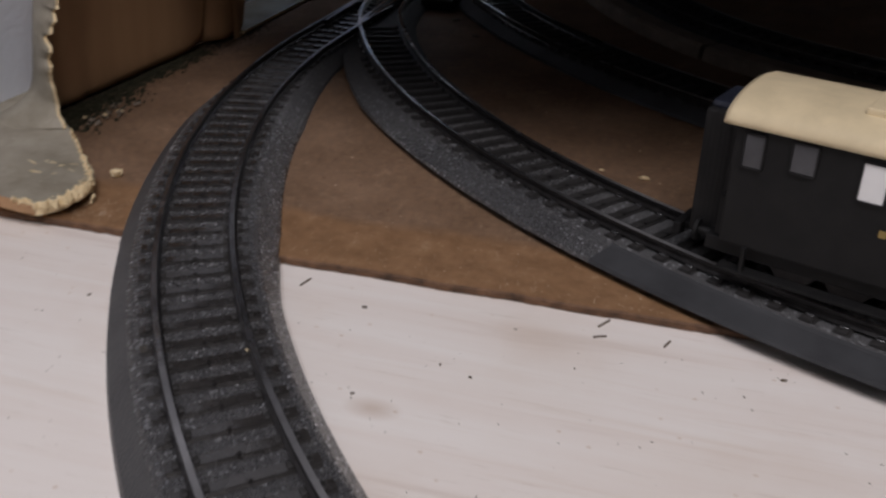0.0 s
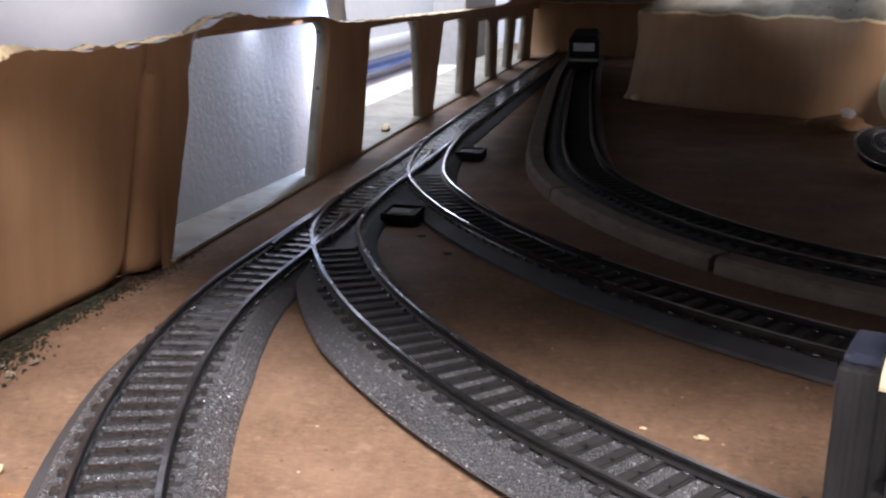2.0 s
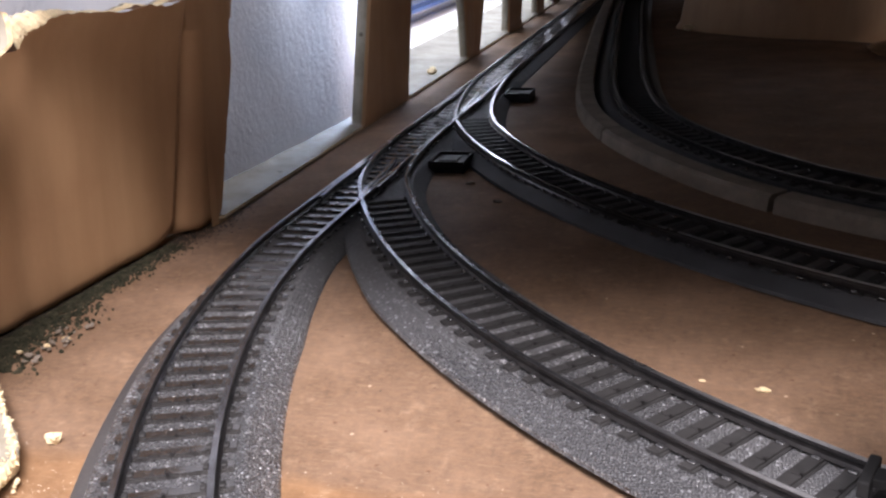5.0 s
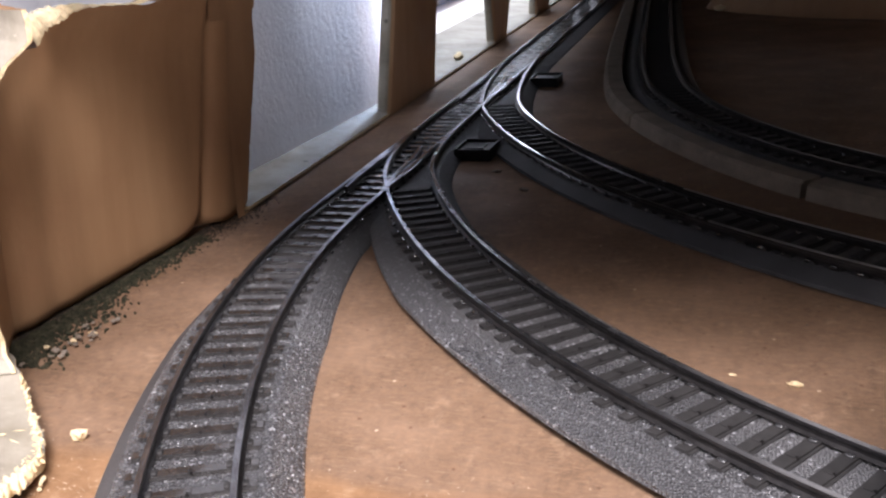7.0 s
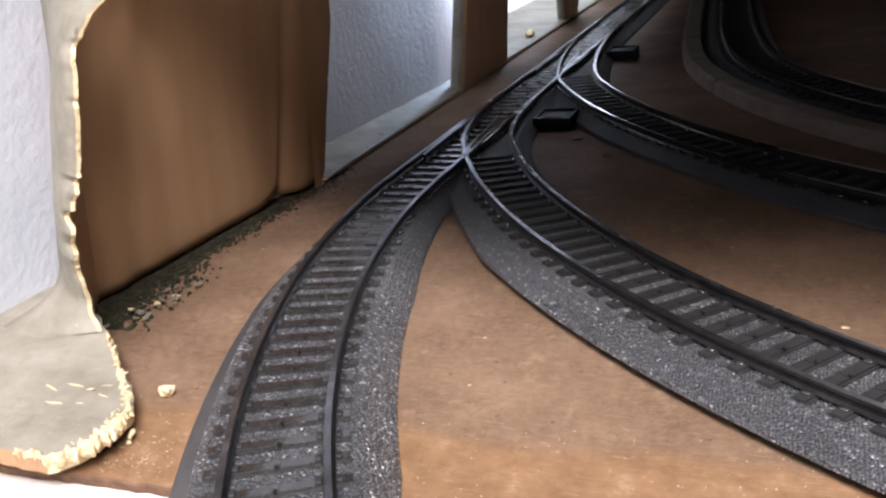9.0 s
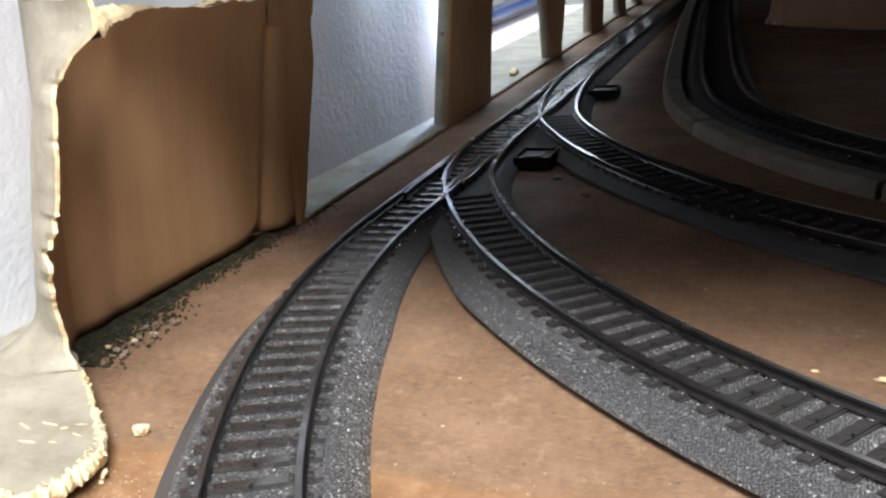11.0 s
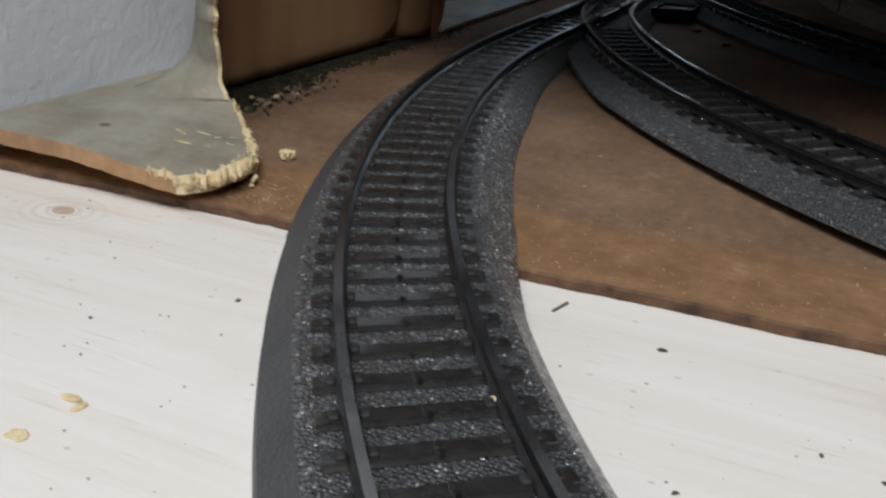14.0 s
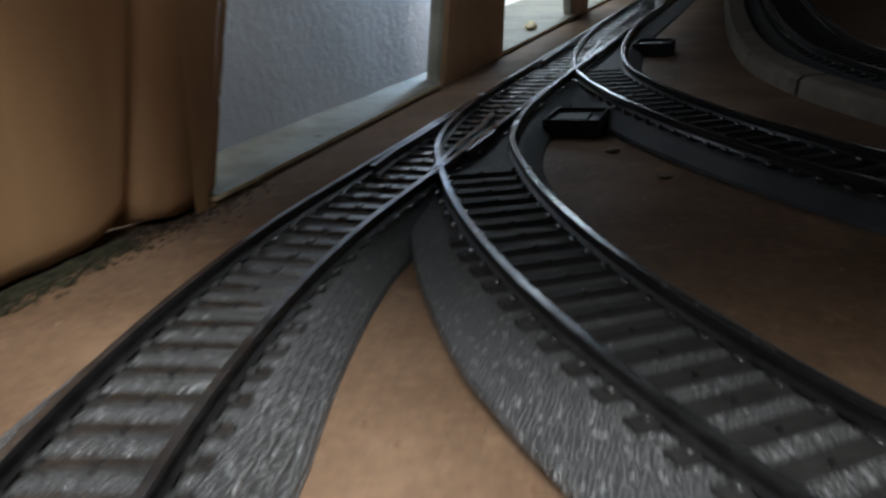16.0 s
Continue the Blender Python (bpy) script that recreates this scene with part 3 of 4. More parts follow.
def outline(w, grow=0.0, n=12, r=0.010):
    """A rounded window outline in (y, z), counter-clockwise from the lower near corner."""
    b0, b1, t0, t1, h = w
    b0, b1, t0, t1, h = b0 - grow, b1 + grow, t0 - grow, t1 + grow, h + grow
    corners = [((b0, 0.0008 - grow * 0.2), 0.0015), ((b1, 0.0008 - grow * 0.2), 0.004), ((t1, h), r * 1.7), ((t0, h), r * 0.7)]
    out = []
    for k, (c, rad) in enumerate(corners):
        c = Vector(c)
        a, b = Vector(corners[k - 1][0]), Vector(corners[(k + 1) % 4][0])
        u, v = (a - c).normalized(), (b - c).normalized()
        for j in range(n):
            s = j / (n - 1)
            p0, p1 = c + u * rad, c + v * rad
            out.append((p0 * (1 - s) ** 2 + c * 2 * s * (1 - s) + p1 * s**2)[:])
    return out


def bay(w, y0, y1):
    """One bay of the gallery wall: the face round a window and its rounded jamb."""
    b = bmesh.new()
    inner = outline(w, 0.0035)
    m = len(inner)
    outer = []
    per = m // 4
    for k in range(m):
        yy, zz = inner[k]
        side, j = k // per, (k % per) / (per - 1)
        if side == 0:
            outer.append((y0, 0.02 * (1 - j)) if j < 0.5 else (y0 + (w[0] - y0) * 0.0, 0.0))
        elif side == 1:
            outer.append((y1, 0.0) if j < 0.5 else (y1, 0.02 * j))
        elif side == 2:
            outer.append((y1, top_z(y1) * (0.75 + 0.25 * min(1, 2 * j))) if j < 0.5 else (y1 + (w[3] - y1) * (2 * j - 1), top_z(y1 + (w[3] - y1) * (2 * j - 1))))
        else:
            outer.append((y0 + (w[2] - y0) * (1 - 2 * j), top_z(y0 + (w[2] - y0) * (1 - 2 * j))) if j < 0.5 else (y0, top_z(y0) * (1 - 0.25 * (2 * j - 1))))
    loops = [[(wall_x(z), y, z) for y, z in outer], [(wall_x(z) + 0.0006, y, z) for y, z in inner]]
    for grow, dx in ((0.0014, -0.0006), (0.0003, -0.0018), (0.0, -0.0036), (0.0004, -0.0052), (0.0022, -0.0062)):
        loops.append([(wall_x(z) + dx, y, z) for y, z in outline(w, grow)])
    rings = [[b.verts.new(v) for v in lp] for lp in loops]
    for i, (r0, r1) in enumerate(zip(rings, rings[1:])):
        for k in range(m):
            vs = (r0[k], r0[(k + 1) % m], r1[(k + 1) % m], r1[k])
            if len({tuple(round(c, 6) for c in v.co) for v in vs}) < 3:
                continue
            f = b.faces.new(vs)
            f.material_index = 0 if i < 2 else 1
    # lintel between the face and the torn top, in small steps along its length
    bmesh.ops.remove_doubles(b, verts=b.verts, dist=1e-6)
    bmesh.ops.recalc_face_normals(b, faces=b.faces)
    return part("gallery_bay", b, [M_IN, M_OUT], shell, "brown gallery bay with a rounded window opening", smooth=False)


edges = [0.3412] + [(WINDOWS[k][1] + WINDOWS[k + 1][0]) / 2 for k in range(5)] + [1.30]
for k, w in enumerate(WINDOWS):
    bay(w, edges[k], edges[k + 1])

# ragged strip that closes the wall above the bays up to the torn rim
b = bmesh.new()
ys = np.arange(0.3335, 1.37, 0.0022)
rows = []
for y in ys:
    z1 = top_z(y)
    z0 = max([z1 - 0.010] + [w[4] + 0.0006 for w in WINDOWS if w[2] - 0.004 < y < w[3] + 0.004])
    rows.append([b.verts.new((wall_x(z0) + 0.0003, y, min(z0, z1 - 0.001))), b.verts.new((wall_x(z1) + 0.0004, y, z1))])
for a, c in zip(rows, rows[1:]):
    b.faces.new((a[0], c[0], c[1], a[1]))
part("rim", b, M_IN, shell, "ragged upper rim of the gallery wall")

# the roof still closes the far end of the gallery
b = bmesh.new()
rows = []
for y in np.arange(1.02, 1.372, 0.004):
    z, cut = top_z(y), 0.5 + 0.5 * noise.noise((y * 60, 4, 4))
    reach = min(1.0, (y - 1.015) / 0.07 * (0.6 + 0.8 * cut))
    rows.append([b.verts.new((wall_x(z) + 0.002 + 0.060 * reach * u, y, z + 0.036 * reach * math.sin(u * math.pi / 2) - 0.0012)) for u in np.linspace(0, 1, 7)])
for a, c in zip(rows, rows[1:]):
    for j in range(6):
        b.faces.new((a[j], c[j], c[j + 1], a[j + 1]))
part("vault", b, M_IN, shell, "brown vault over the far end of the gallery", smooth=True)

# recessed panel between the torn end and the first window
b = bmesh.new()
NZ = 26


def panel_x(y, z):
    """The inner face: a flat panel, a groove and a half-round pilaster beside the window."""
    plane = -0.1625 + 0.060 * (y - 0.2385) + 0.085 * z
    lip = -0.1528 + 0.056 * z
    s = min(1.0, max(0.0, (y - 0.3200) / 0.0240))
    x = plane + (lip - plane) * s * s * (3 - 2 * s)
    g = 0.012 * (z / 0.08)
    x -= 0.0024 * math.exp(-((y - 0.3255 - g) / 0.0024) ** 2)
    x += 0.0009 * math.exp(-((y - 0.3345 - g) / 0.0045) ** 2)
    x += 0.0060 * max(0.0, (z - 0.062) / 0.02) ** 2 * (1 - s)
    x += 0.0008 * math.sin((y - 0.2) * 420) * max(0.0, 1 - (y - 0.2385) / 0.035) * (1 - 0.5 * z / 0.08)
    x -= 0.0016 * max(0.0, 1 - z / 0.006) ** 2
    return x + 0.0007 * noise.noise((y * 30, z * 18, 7))


def panel_foot(y):
    """The shell stands a little off the board, and its panel is rounded where it meets the groove."""
    return 0.0014 + 0.0060 * max(0.0, 1 - abs(y - 0.3235) / 0.013) ** 2 + 0.0004 * noise.noise((y * 160, 3, 3))


pr = []
for y in list(np.linspace(0.2385, 0.3100, 30)) + list(np.linspace(0.3110, 0.3640, 60)):
    zt = top_z(y)
    row = [b.verts.new((panel_x(min(y, 0.3495), 0.0) - 0.007, min(y, 0.3495), 0.0003))]
    for q in range(NZ):
        z = panel_foot(y) + (zt - panel_foot(y)) * q / (NZ - 1)
        stop = 0.3495 + 0.0205 * z / 0.0765
        row.append(b.verts.new((panel_x(min(y, stop), z), min(y, stop), z)))
    pr.append(row)
for i in range(len(pr) - 1):
    for j in range(NZ):
        if (pr[i][j].co - pr[i + 1][j].co).length > 1e-5 and (pr[i][j + 1].co - pr[i + 1][j + 1].co).length > 1e-5:
            b.faces.new((pr[i][j], pr[i + 1][j], pr[i + 1][j + 1], pr[i][j + 1]))
part("panel", b, M_IN, shell, "recessed brown wall panel with vertical streaks", smooth=True)

# torn roof remnant above the wall: foam edge and pale outer skin
b = bmesh.new()
rows = []
for y in np.arange(0.216, 1.37, 0.0020):
    z = top_z(y)
    xe = -0.1512 + 0.0016 * noise.noise((y * 70, 2, 0)) + 0.0010 * noise.noise((y * 300, 6, 0))
    if y < 0.30:
        xe += 0.033 * ((0.30 - y) / 0.085) ** 2
    full = min(1.0, max(0.12, (0.285 - y) / 0.04))
    zt = z + (0.0012 + 0.0006 * noise.noise((y * 240, 9, 0))) * full
    rows.append([b.verts.new(v) for v in ((xe - 0.0065, y, z - 0.0010), (xe, y, z), (xe - 0.0004, y, zt), (xe - 0.0018, y, zt + 0.0018 * full), (xe - 0.0030, y, zt + 0.0026 * full), (xe - 0.0040, y, zt + 0.0026 * full), (xe - 0.0048, y, zt + 0.0008 * full))])
for a, c in zip(rows, rows[1:]):
    for j in range(6):
        f = b.faces.new((a[j], c[j], c[j + 1], a[j + 1]))
        f.material_index = (0, 1, 1, 1, 2, 2)[j]
        f.smooth = j > 2
part("roof_remnant", b, [M_IN, M_FOAM, M_OUT], shell, "torn roof edge with bare yellow foam and beige skin")

# torn end strip: outer skin that stands on a flange
EDGE = [(-0.1420, 0.2140, 0.0045), (-0.1430, 0.2130, 0.0120), (-0.1415, 0.2115, 0.0200), (-0.1385, 0.2090, 0.0255), (-0.1405, 0.2105, 0.0290), (-0.1370, 0.2080, 0.0320), (-0.1370, 0.2100, 0.0390), (-0.1337, 0.2100, 0.0420), (-0.1345, 0.2110, 0.0450), (-0.1310, 0.2100, 0.0555), (-0.1285, 0.2105, 0.0700), (-0.1240, 0.2120, 0.0770), (-0.1190, 0.2150, 0.0815)]
ez = [k[2] for k in EDGE]
NOTCHES = [(0.0062, 0.0014, 0.0020), (0.0235, 0.0034, 0.0018), (0.0352, 0.0017, 0.0032), (0.0424, 0.0016, 0.0034), (0.0600, 0.0010, 0.0006), (0.0714, 0.0013, 0.0014)]


def notch(z):
    """Bites torn out of the edge, with a sharp lower lip."""
    deep = 0.0
    for z0, half, d in NOTCHES:
        u = (z - z0) / half
        if -1 < u < 1:
            deep = max(deep, d * (1 - abs(u) ** 2.5) * (1.0 if u > 0 else 0.8))
    return deep


b = bmesh.new()
rows = []
inner_edge = []
for z in np.arange(0.0013, 0.0880, 0.0004):
    bite = notch(z)
    ex = float(np.interp(z, ez, [k[0] for k in EDGE])) + 0.0003 * noise.noise((z * 520, 3, 0)) - bite + 0.0012 * min(1.0, max(0.0, 1 - (z - 0.012) / 0.02)) + 0.0034 * min(1.0, max(0.0, 1 - (z - 0.0060) / 0.009)) ** 2
    ey = float(np.interp(z, ez, [k[1] for k in EDGE])) + 0.0004 * noise.noise((z * 300, 8, 0)) + 0.6 * bite - 0.004 * min(1.0, max(0.0, 1 - (z - 0.0055) / 0.010)) ** 2
    back = float(np.interp(z, (0.0, 0.0172, 0.037, 0.0554, 0.0725, 0.085), (-0.1600, -0.1568, -0.1529, -0.1486, -0.1429, -0.1370)))
    fil = max(0.0, 1 - (z - 0.0055) / 0.016) ** 3.4 if z > 0.0055 else 1 + (0.0055 - z) * 60
    thick = 0.0010 + 0.0004 * noise.noise((z * 110, 14, 0))
    row = [(ex - 0.0006, ey + thick, z), (ex, ey + 0.0004, z), (ex - 0.0006, ey - 0.0003, z)]
    for s in (0.25, 0.5, 0.75, 1.0):
        x = ex - 0.0006 + (back + 0.0008 - ex) * s - 0.013 * fil * s
        y = ey - 0.0003 + (0.2215 - ey) * s**1.4 - 0.018 * fil * math.sin(s * math.pi * 0.5)
        row.append((x, y, z))
    row.append((-0.1615 + 0.1 * z, 0.2320 - 0.006 * fil, z))
    row.append((-0.1640 + 0.1 * z, 0.2392, z))
    rows.append([b.verts.new(v) for v in row])
    inner_edge.append(row[0])
for a, c in zip(rows, rows[1:]):
    for j in range(8):
        f = b.faces.new((a[j], a[j + 1], c[j + 1], c[j]))
        f.material_index = 0 if j < 2 else 1
        f.smooth = j >= 2
part("torn_end", b, [M_FOAM, M_OUT], shell, "torn end of the shell showing yellow foam")
b = bmesh.new()
lined = []
for x0, y0, z in inner_edge:
    x1, y1 = panel_x(0.2390, z), 0.2390
    row = []
    for s in np.linspace(0, 1, 9):
        bend = 0.0030 * math.sin(math.pi * s) + 0.0006 * math.sin(s * 19) * (1 - s)
        row.append(b.verts.new((x0 + (x1 - x0) * s - bend * 0.6, y0 + (y1 - y0) * s - bend * 0.4, z)))
    lined.append(row)
for a, c in zip(lined, lined[1:]):
    for j in range(8):
        b.faces.new((a[j], c[j], c[j + 1], a[j + 1]))
part("lining", b, M_IN, shell, "brown inner lining behind the torn edge", smooth=True)

# flange on the hardboard, with a broken foam corner
b = bmesh.new()
plan = [(-0.1745, 0.1682), (-0.150, 0.1674), (-0.130, 0.1667), (-0.1165, 0.1672), (-0.1135, 0.1715), (-0.1125, 0.1800), (-0.1130, 0.1870), (-0.1180, 0.1930), (-0.1270, 0.2010), (-0.1350, 0.2080), (-0.1430, 0.2160), (-0.1745, 0.2400)]
plan = [(x + 0.0008 * noise.noise((x * 300, y * 300, 1)) * (0.3 if k < 4 else 1), y + 0.0006 * noise.noise((x * 300, y * 300, 4))) for k, (x, y) in enumerate(resample(plan, 0.0018))]


def flange_z(x, y):
    return 0.0016 + 0.0030 * min(1, max(0, (-0.113 - x) / 0.03))


lower = [b.verts.new((x, y, flange_z(x, y))) for x, y in plan]
upper = [b.verts.new((x, y + 0.0006, flange_z(x, y) + 0.0030)) for x, y in plan]
b.faces.new(upper).material_index = 1
b.faces.new(lower[::-1])
for k in range(len(plan)):
    f = b.faces.new((lower[k], lower[(k + 1) % len(plan)], upper[(k + 1) % len(plan)], upper[k]))
    f.material_index = 2 if plan[k][1] < 0.1745 and plan[k][0] < -0.118 else 0
bmesh.ops.recalc_face_normals(b, faces=b.faces)
part("flange", b, [M_FOAM, M_OUT, M_TAN], shell, "beige foot flange with a bright broken foam edge")


def lump(b, centre, r, seed, sub=2, flat=(1, 1, 1)):
    made = bmesh.ops.create_icosphere(b, subdivisions=sub, radius=1.0)["verts"]
    for v in made:
        k = 1 + 0.45 * noise.noise(v.co * 1.7 + Vector((seed, seed * 2.3, 0))) + 0.25 * noise.noise(v.co * 4.5 + Vector((0, seed, 3)))
        v.co = Vector((v.co.x * r * flat[0] * k, v.co.y * r * flat[1] * k, v.co.z * r * flat[2] * k)) + Vector(centre)


def flake(b, at, r, turn, tilt, rnd, long=1.9, flat=0.38):
    """An angular torn flake of foam."""
    made = bmesh.ops.create_icosphere(b, subdivisions=1, radius=1.0)["verts"]
    m = pose(*at, tilt, rnd.uniform(-18, 18), turn)
    for v in made:
        k = rnd.uniform(0.62, 1.25)
        v.co = m @ Vector((v.co.x * r * long * k, v.co.y * r * 0.8 * k, v.co.z * r * flat * rnd.uniform(0.6, 1.3)))


b = bmesh.new()
rnd = random.Random(5)
torn = resample([(-0.1235, 0.1672), (-0.1150, 0.1674), (-0.1108, 0.1725), (-0.1102, 0.1785), (-0.1122, 0.1860), (-0.1180, 0.1925), (-0.1290, 0.2035), (-0.1375, 0.2115)], 0.0005)
ribbon = []
for k, (x, y) in enumerate(torn):
    s = k / len(torn)
    deep = 0.0046 * math.exp(-((s - 0.27) / 0.13) ** 2) + 0.0009
    deep *= 1 + 0.45 * noise.noise((s * 60, 3, 0))
    d = Vector((-0.128 - x, 0.187 - y)).normalized()
    out = 0.0016 * noise.noise((s * 46, 7, 0)) + 0.0009 * noise.noise((s * 150, 17, 0)) + 0.0005 * noise.noise((s * 420, 19, 0))
    row = [b.verts.new((x - d.x * (out - 0.0006), y - d.y * (out - 0.0006), flange_z(x, y) + 0.0014))]
    for j in range(8):
        q = j / 7 * deep
        px, py = x + d.x * q - d.x * out, y + d.y * q - d.y * out
        h = 0.0011 * abs(noise.noise((px * 900, py * 900, 2))) + 0.0008 * noise.noise((px * 380, py * 380, 5))
        row.append(b.verts.new((px, py, max(0.0016, flange_z(px, py) + 0.0030 + (h + 0.0005) * min(1.0, 2.2 * (1 - j / 7)) - 0.0012 * (j == 0) - 0.0003 * (j == 7)))))
    ribbon.append(row)
for a, c in zip(ribbon, ribbon[1:]):
    for j in range(8):
        b.faces.new((a[j], c[j], c[j + 1], a[j + 1]))
for k, (x, y) in enumerate(torn):
    s = k / len(torn)
    deep = 0.0044 * math.exp(-((s - 0.30) / 0.16) ** 2) + 0.0006
    for j in range(1 if deep > 0.0022 else k % 9 == 0):
        inw = rnd.random() * deep
        d = Vector((-0.128 - x, 0.187 - y)).normalized()
        turn = math.degrees(math.atan2(d.y, d.x)) + rnd.uniform(-30, 30)
        px, py = x + d.x * inw, y + d.y * inw
        flake(b, (px, py, flange_z(px, py) + 0.0032 + 0.0008 * rnd.random() - 0.0010 * (inw < 0.0005)), rnd.uniform(0.0002, 0.0004) + 0.0003 * (inw < 0.0008), turn, rnd.uniform(-35, 35), rnd, 2.6, 0.28)
for x, y in ((-0.1330, 0.1880), (-0.1290, 0.1905), (-0.1285, 0.1835), (-0.1240, 0.1850), (-0.1255, 0.1900), (-0.1215, 0.1890), (-0.1232, 0.1925)):
    flake(b, (x, y, flange_z(x, y) + 0.0031), rnd.uniform(0.0002, 0.0006), rnd.uniform(-25, 35), 0, rnd, rnd.uniform(2.5, 6.5), 0.10)
tagged(part("broken_corner", b, M_FOAM, shell, "crumbling yellow foam corner"), kind="stuff")

# outer sill strip under the windows, up to the plaster
b = bmesh.new()
rows = []
for y in np.arange(0.3450, 1.36, 0.0020):
    lip = XW + (0.0010 + 0.0004 * noise.noise((y * 120, 0, 8)) if any(w[0] - 0.001 < y < w[1] + 0.001 for w in WINDOWS) else -0.0030)
    near_wall = y < 0.58
    rows.append([b.verts.new(v) for v in ((XW - 0.0030, y, 0.0009), (lip, y, 0.0011), (lip, y, 0.0021), (lip - 0.0012, y, 0.0026), (-0.1640 if near_wall else -0.172, y, 0.0034), (-0.1700 if near_wall else -0.200, y, 0.0060))])
for a, c in zip(rows, rows[1:]):
    for j in range(5):
        f = b.faces.new((a[j], c[j], c[j + 1], a[j + 1]))
        f.material_index = 1 if j == 1 else 0
        f.smooth = j > 2
part("sill", b, [M_OUT, M_FOAM], shell, "beige outer sill of the gallery windows with a thin torn lip")

# ---- far shell walls ----


def far_wall(label, pts, top, lean=0.004):
    t = thing("tunnel_wall", label, "model tunnel", "broken walls of the tunnel")
    line = resample(pts, 0.004)
    p, d, n = frames(line)
    b = bmesh.new()
    rows = []
    for k in range(len(p)):
        zt = top + 0.0035 * noise.noise((p[k, 0] * 40, p[k, 1] * 40, 2)) + 0.0012 * noise.noise((p[k, 0] * 220, p[k, 1] * 220, 4))
        bulge = 0.003 * noise.noise((p[k, 0] * 25, p[k, 1] * 25, 9))
        prof = [(0.004, 0.0002), (0.001, 0.004), (bulge, 0.02), (bulge - lean, 0.05), (-lean, zt), (-lean - 0.003, zt + 0.002), (-lean - 0.02, zt + 0.012), (-lean - 0.08, zt + 0.045)]
        rows.append([b.verts.new((p[k, 0] + n[k, 0] * r, p[k, 1] + n[k, 1] * r, u)) for r, u in prof])
    for a, c in zip(rows, rows[1:]):
        for j in range(7):
            f = b.faces.new((a[j], c[j], c[j + 1], a[j + 1]))
            f.material_index = (0, 0, 0, 0, 1, 2, 2)[j]
            f.smooth = True
    part("wall", b, [M_IN, M_FOAM, M_OUT], t, "brown foam wall with a torn top")
    return t


far_wall("brown foam tunnel wall with a torn upper rim, in shadow", catmull([(0.005, 1.06), (-0.008, 0.96), (-0.012, 0.900), (-0.004, 0.884), (0.020, 0.860), (0.060, 0.832), (0.113, 0.812), (0.165, 0.770), (0.26, 0.69), (0.40, 0.60), (0.56, 0.42)], 8), 0.0715)
far_wall("brown foam end wall of the tunnel, in shadow", [(-0.160, 1.345), (-0.06, 1.355), (0.08, 1.345)], 0.066)

# ---- rolling stock ----


def wagon():
    """A small coach on the branch: dark body, grey panes, cream arched roof."""
    t = thing("railway_coach", "small black model coach with a cream roof on the branch track", "model coach")
    L, W = 0.118, 0.0300
    b = bmesh.new()
    box(b, 0.0040, L, -W / 2, W / 2, 0.0165, 0.0450, 0.0006)
    part("body", b, M_BLACK, t, "black coach body")
    b = bmesh.new()
    box(b, 0.0005, L, -0.0130, 0.0130, 0.0130, 0.0165, 0.0004)
    box(b, 0.0020, 0.0040, -0.0120, 0.0120, 0.0165, 0.0260, 0.0003)
    for y in (-0.0090, 0.0090):
        cylinder(b, 0.0010, 0.0010, 0.004, pose(-0.0010, y, 0.0150, 0, 90, 0), 12)
        cylinder(b, 0.0026, 0.0026, 0.0008, pose(-0.0028, y, 0.0150, 0, 90, 0), 16)
    box(b, -0.0095, 0.0060, -0.0022, 0.0022, 0.0108, 0.0126, 0.0003)
    box(b, -0.0105, -0.0085, -0.0050, 0.0050, 0.0100, 0.0132, 0.0005)
    part("underframe", b, M_BLACK, t, "black underframe with buffers and coupling")
    b = bmesh.new()
    n = 28
    ring = []
    for k in range(n + 1):
        a = math.pi * k / n
        ring.append((-(W / 2 + 0.0012) * math.cos(a), 0.0440 + 0.0062 * math.sin(a) ** 0.75))
    ends = []
    for x, sc, dz in ((0.0015, 0.985, -0.0006), (0.0030, 1.0, 0.0), (L - 0.002, 1.0, 0.0), (L + 0.002, 0.985, -0.0006)):
        ends.append([b.verts.new((x, y * sc, z + (dz if 0 < k < n else 0))) for k, (y, z) in enumerate(ring)])
    for p0, p1 in zip(ends, ends[1:]):
        for k in range(n):
            b.faces.new((p0[k], p1[k], p1[k + 1], p0[k + 1]))
    for e in (ends[0], ends[-1][::-1]):
        b.faces.new(e)
    for p0, p1 in zip(ends, ends[1:]):
        b.faces.new((p0[0], p0[n], p1[n], p1[0]))
    bmesh.ops.recalc_face_normals(b, faces=b.faces)
    roof = part("roof", b, M_CREAM, t, "cream arched roof with a raised hatch", smooth=False)
    for f in roof.data.polygons:
        f.use_smooth = abs(f.normal.x) < 0.5 and f.normal.z > 0
    b = bmesh.new()
    box(b, 0.0270, 0.0620, -0.0085, 0.0060, 0.0488, 0.0510, 0.0006)
    part("hatch", b, M_CREAM, roof, "raised cream roof hatch")
    for x0, x1, z0, z1, mat, lab in ((0.0065, 0.0106, 0.0352, 0.0425, M_PANE, "grey window pane"), (0.0165, 0.0215, 0.0365, 0.0428, M_PANE, "grey window pane"), (0.0305, 0.0355, 0.0342, 0.0422, M_WHITE, "white lit window pane"), (0.0440, 0.0490, 0.0360, 0.0425, M_PANE, "grey window pane"), (0.0590, 0.0640, 0.0360, 0.0425, M_PANE, "grey window pane")):
        b = bmesh.new()
        box(b, x0, x1, -W / 2 - 0.0003, -W / 2 + 0.0006, z0, z1, 0.0002)
        pane = part("window", b, mat, t, lab)
        b = bmesh.new()
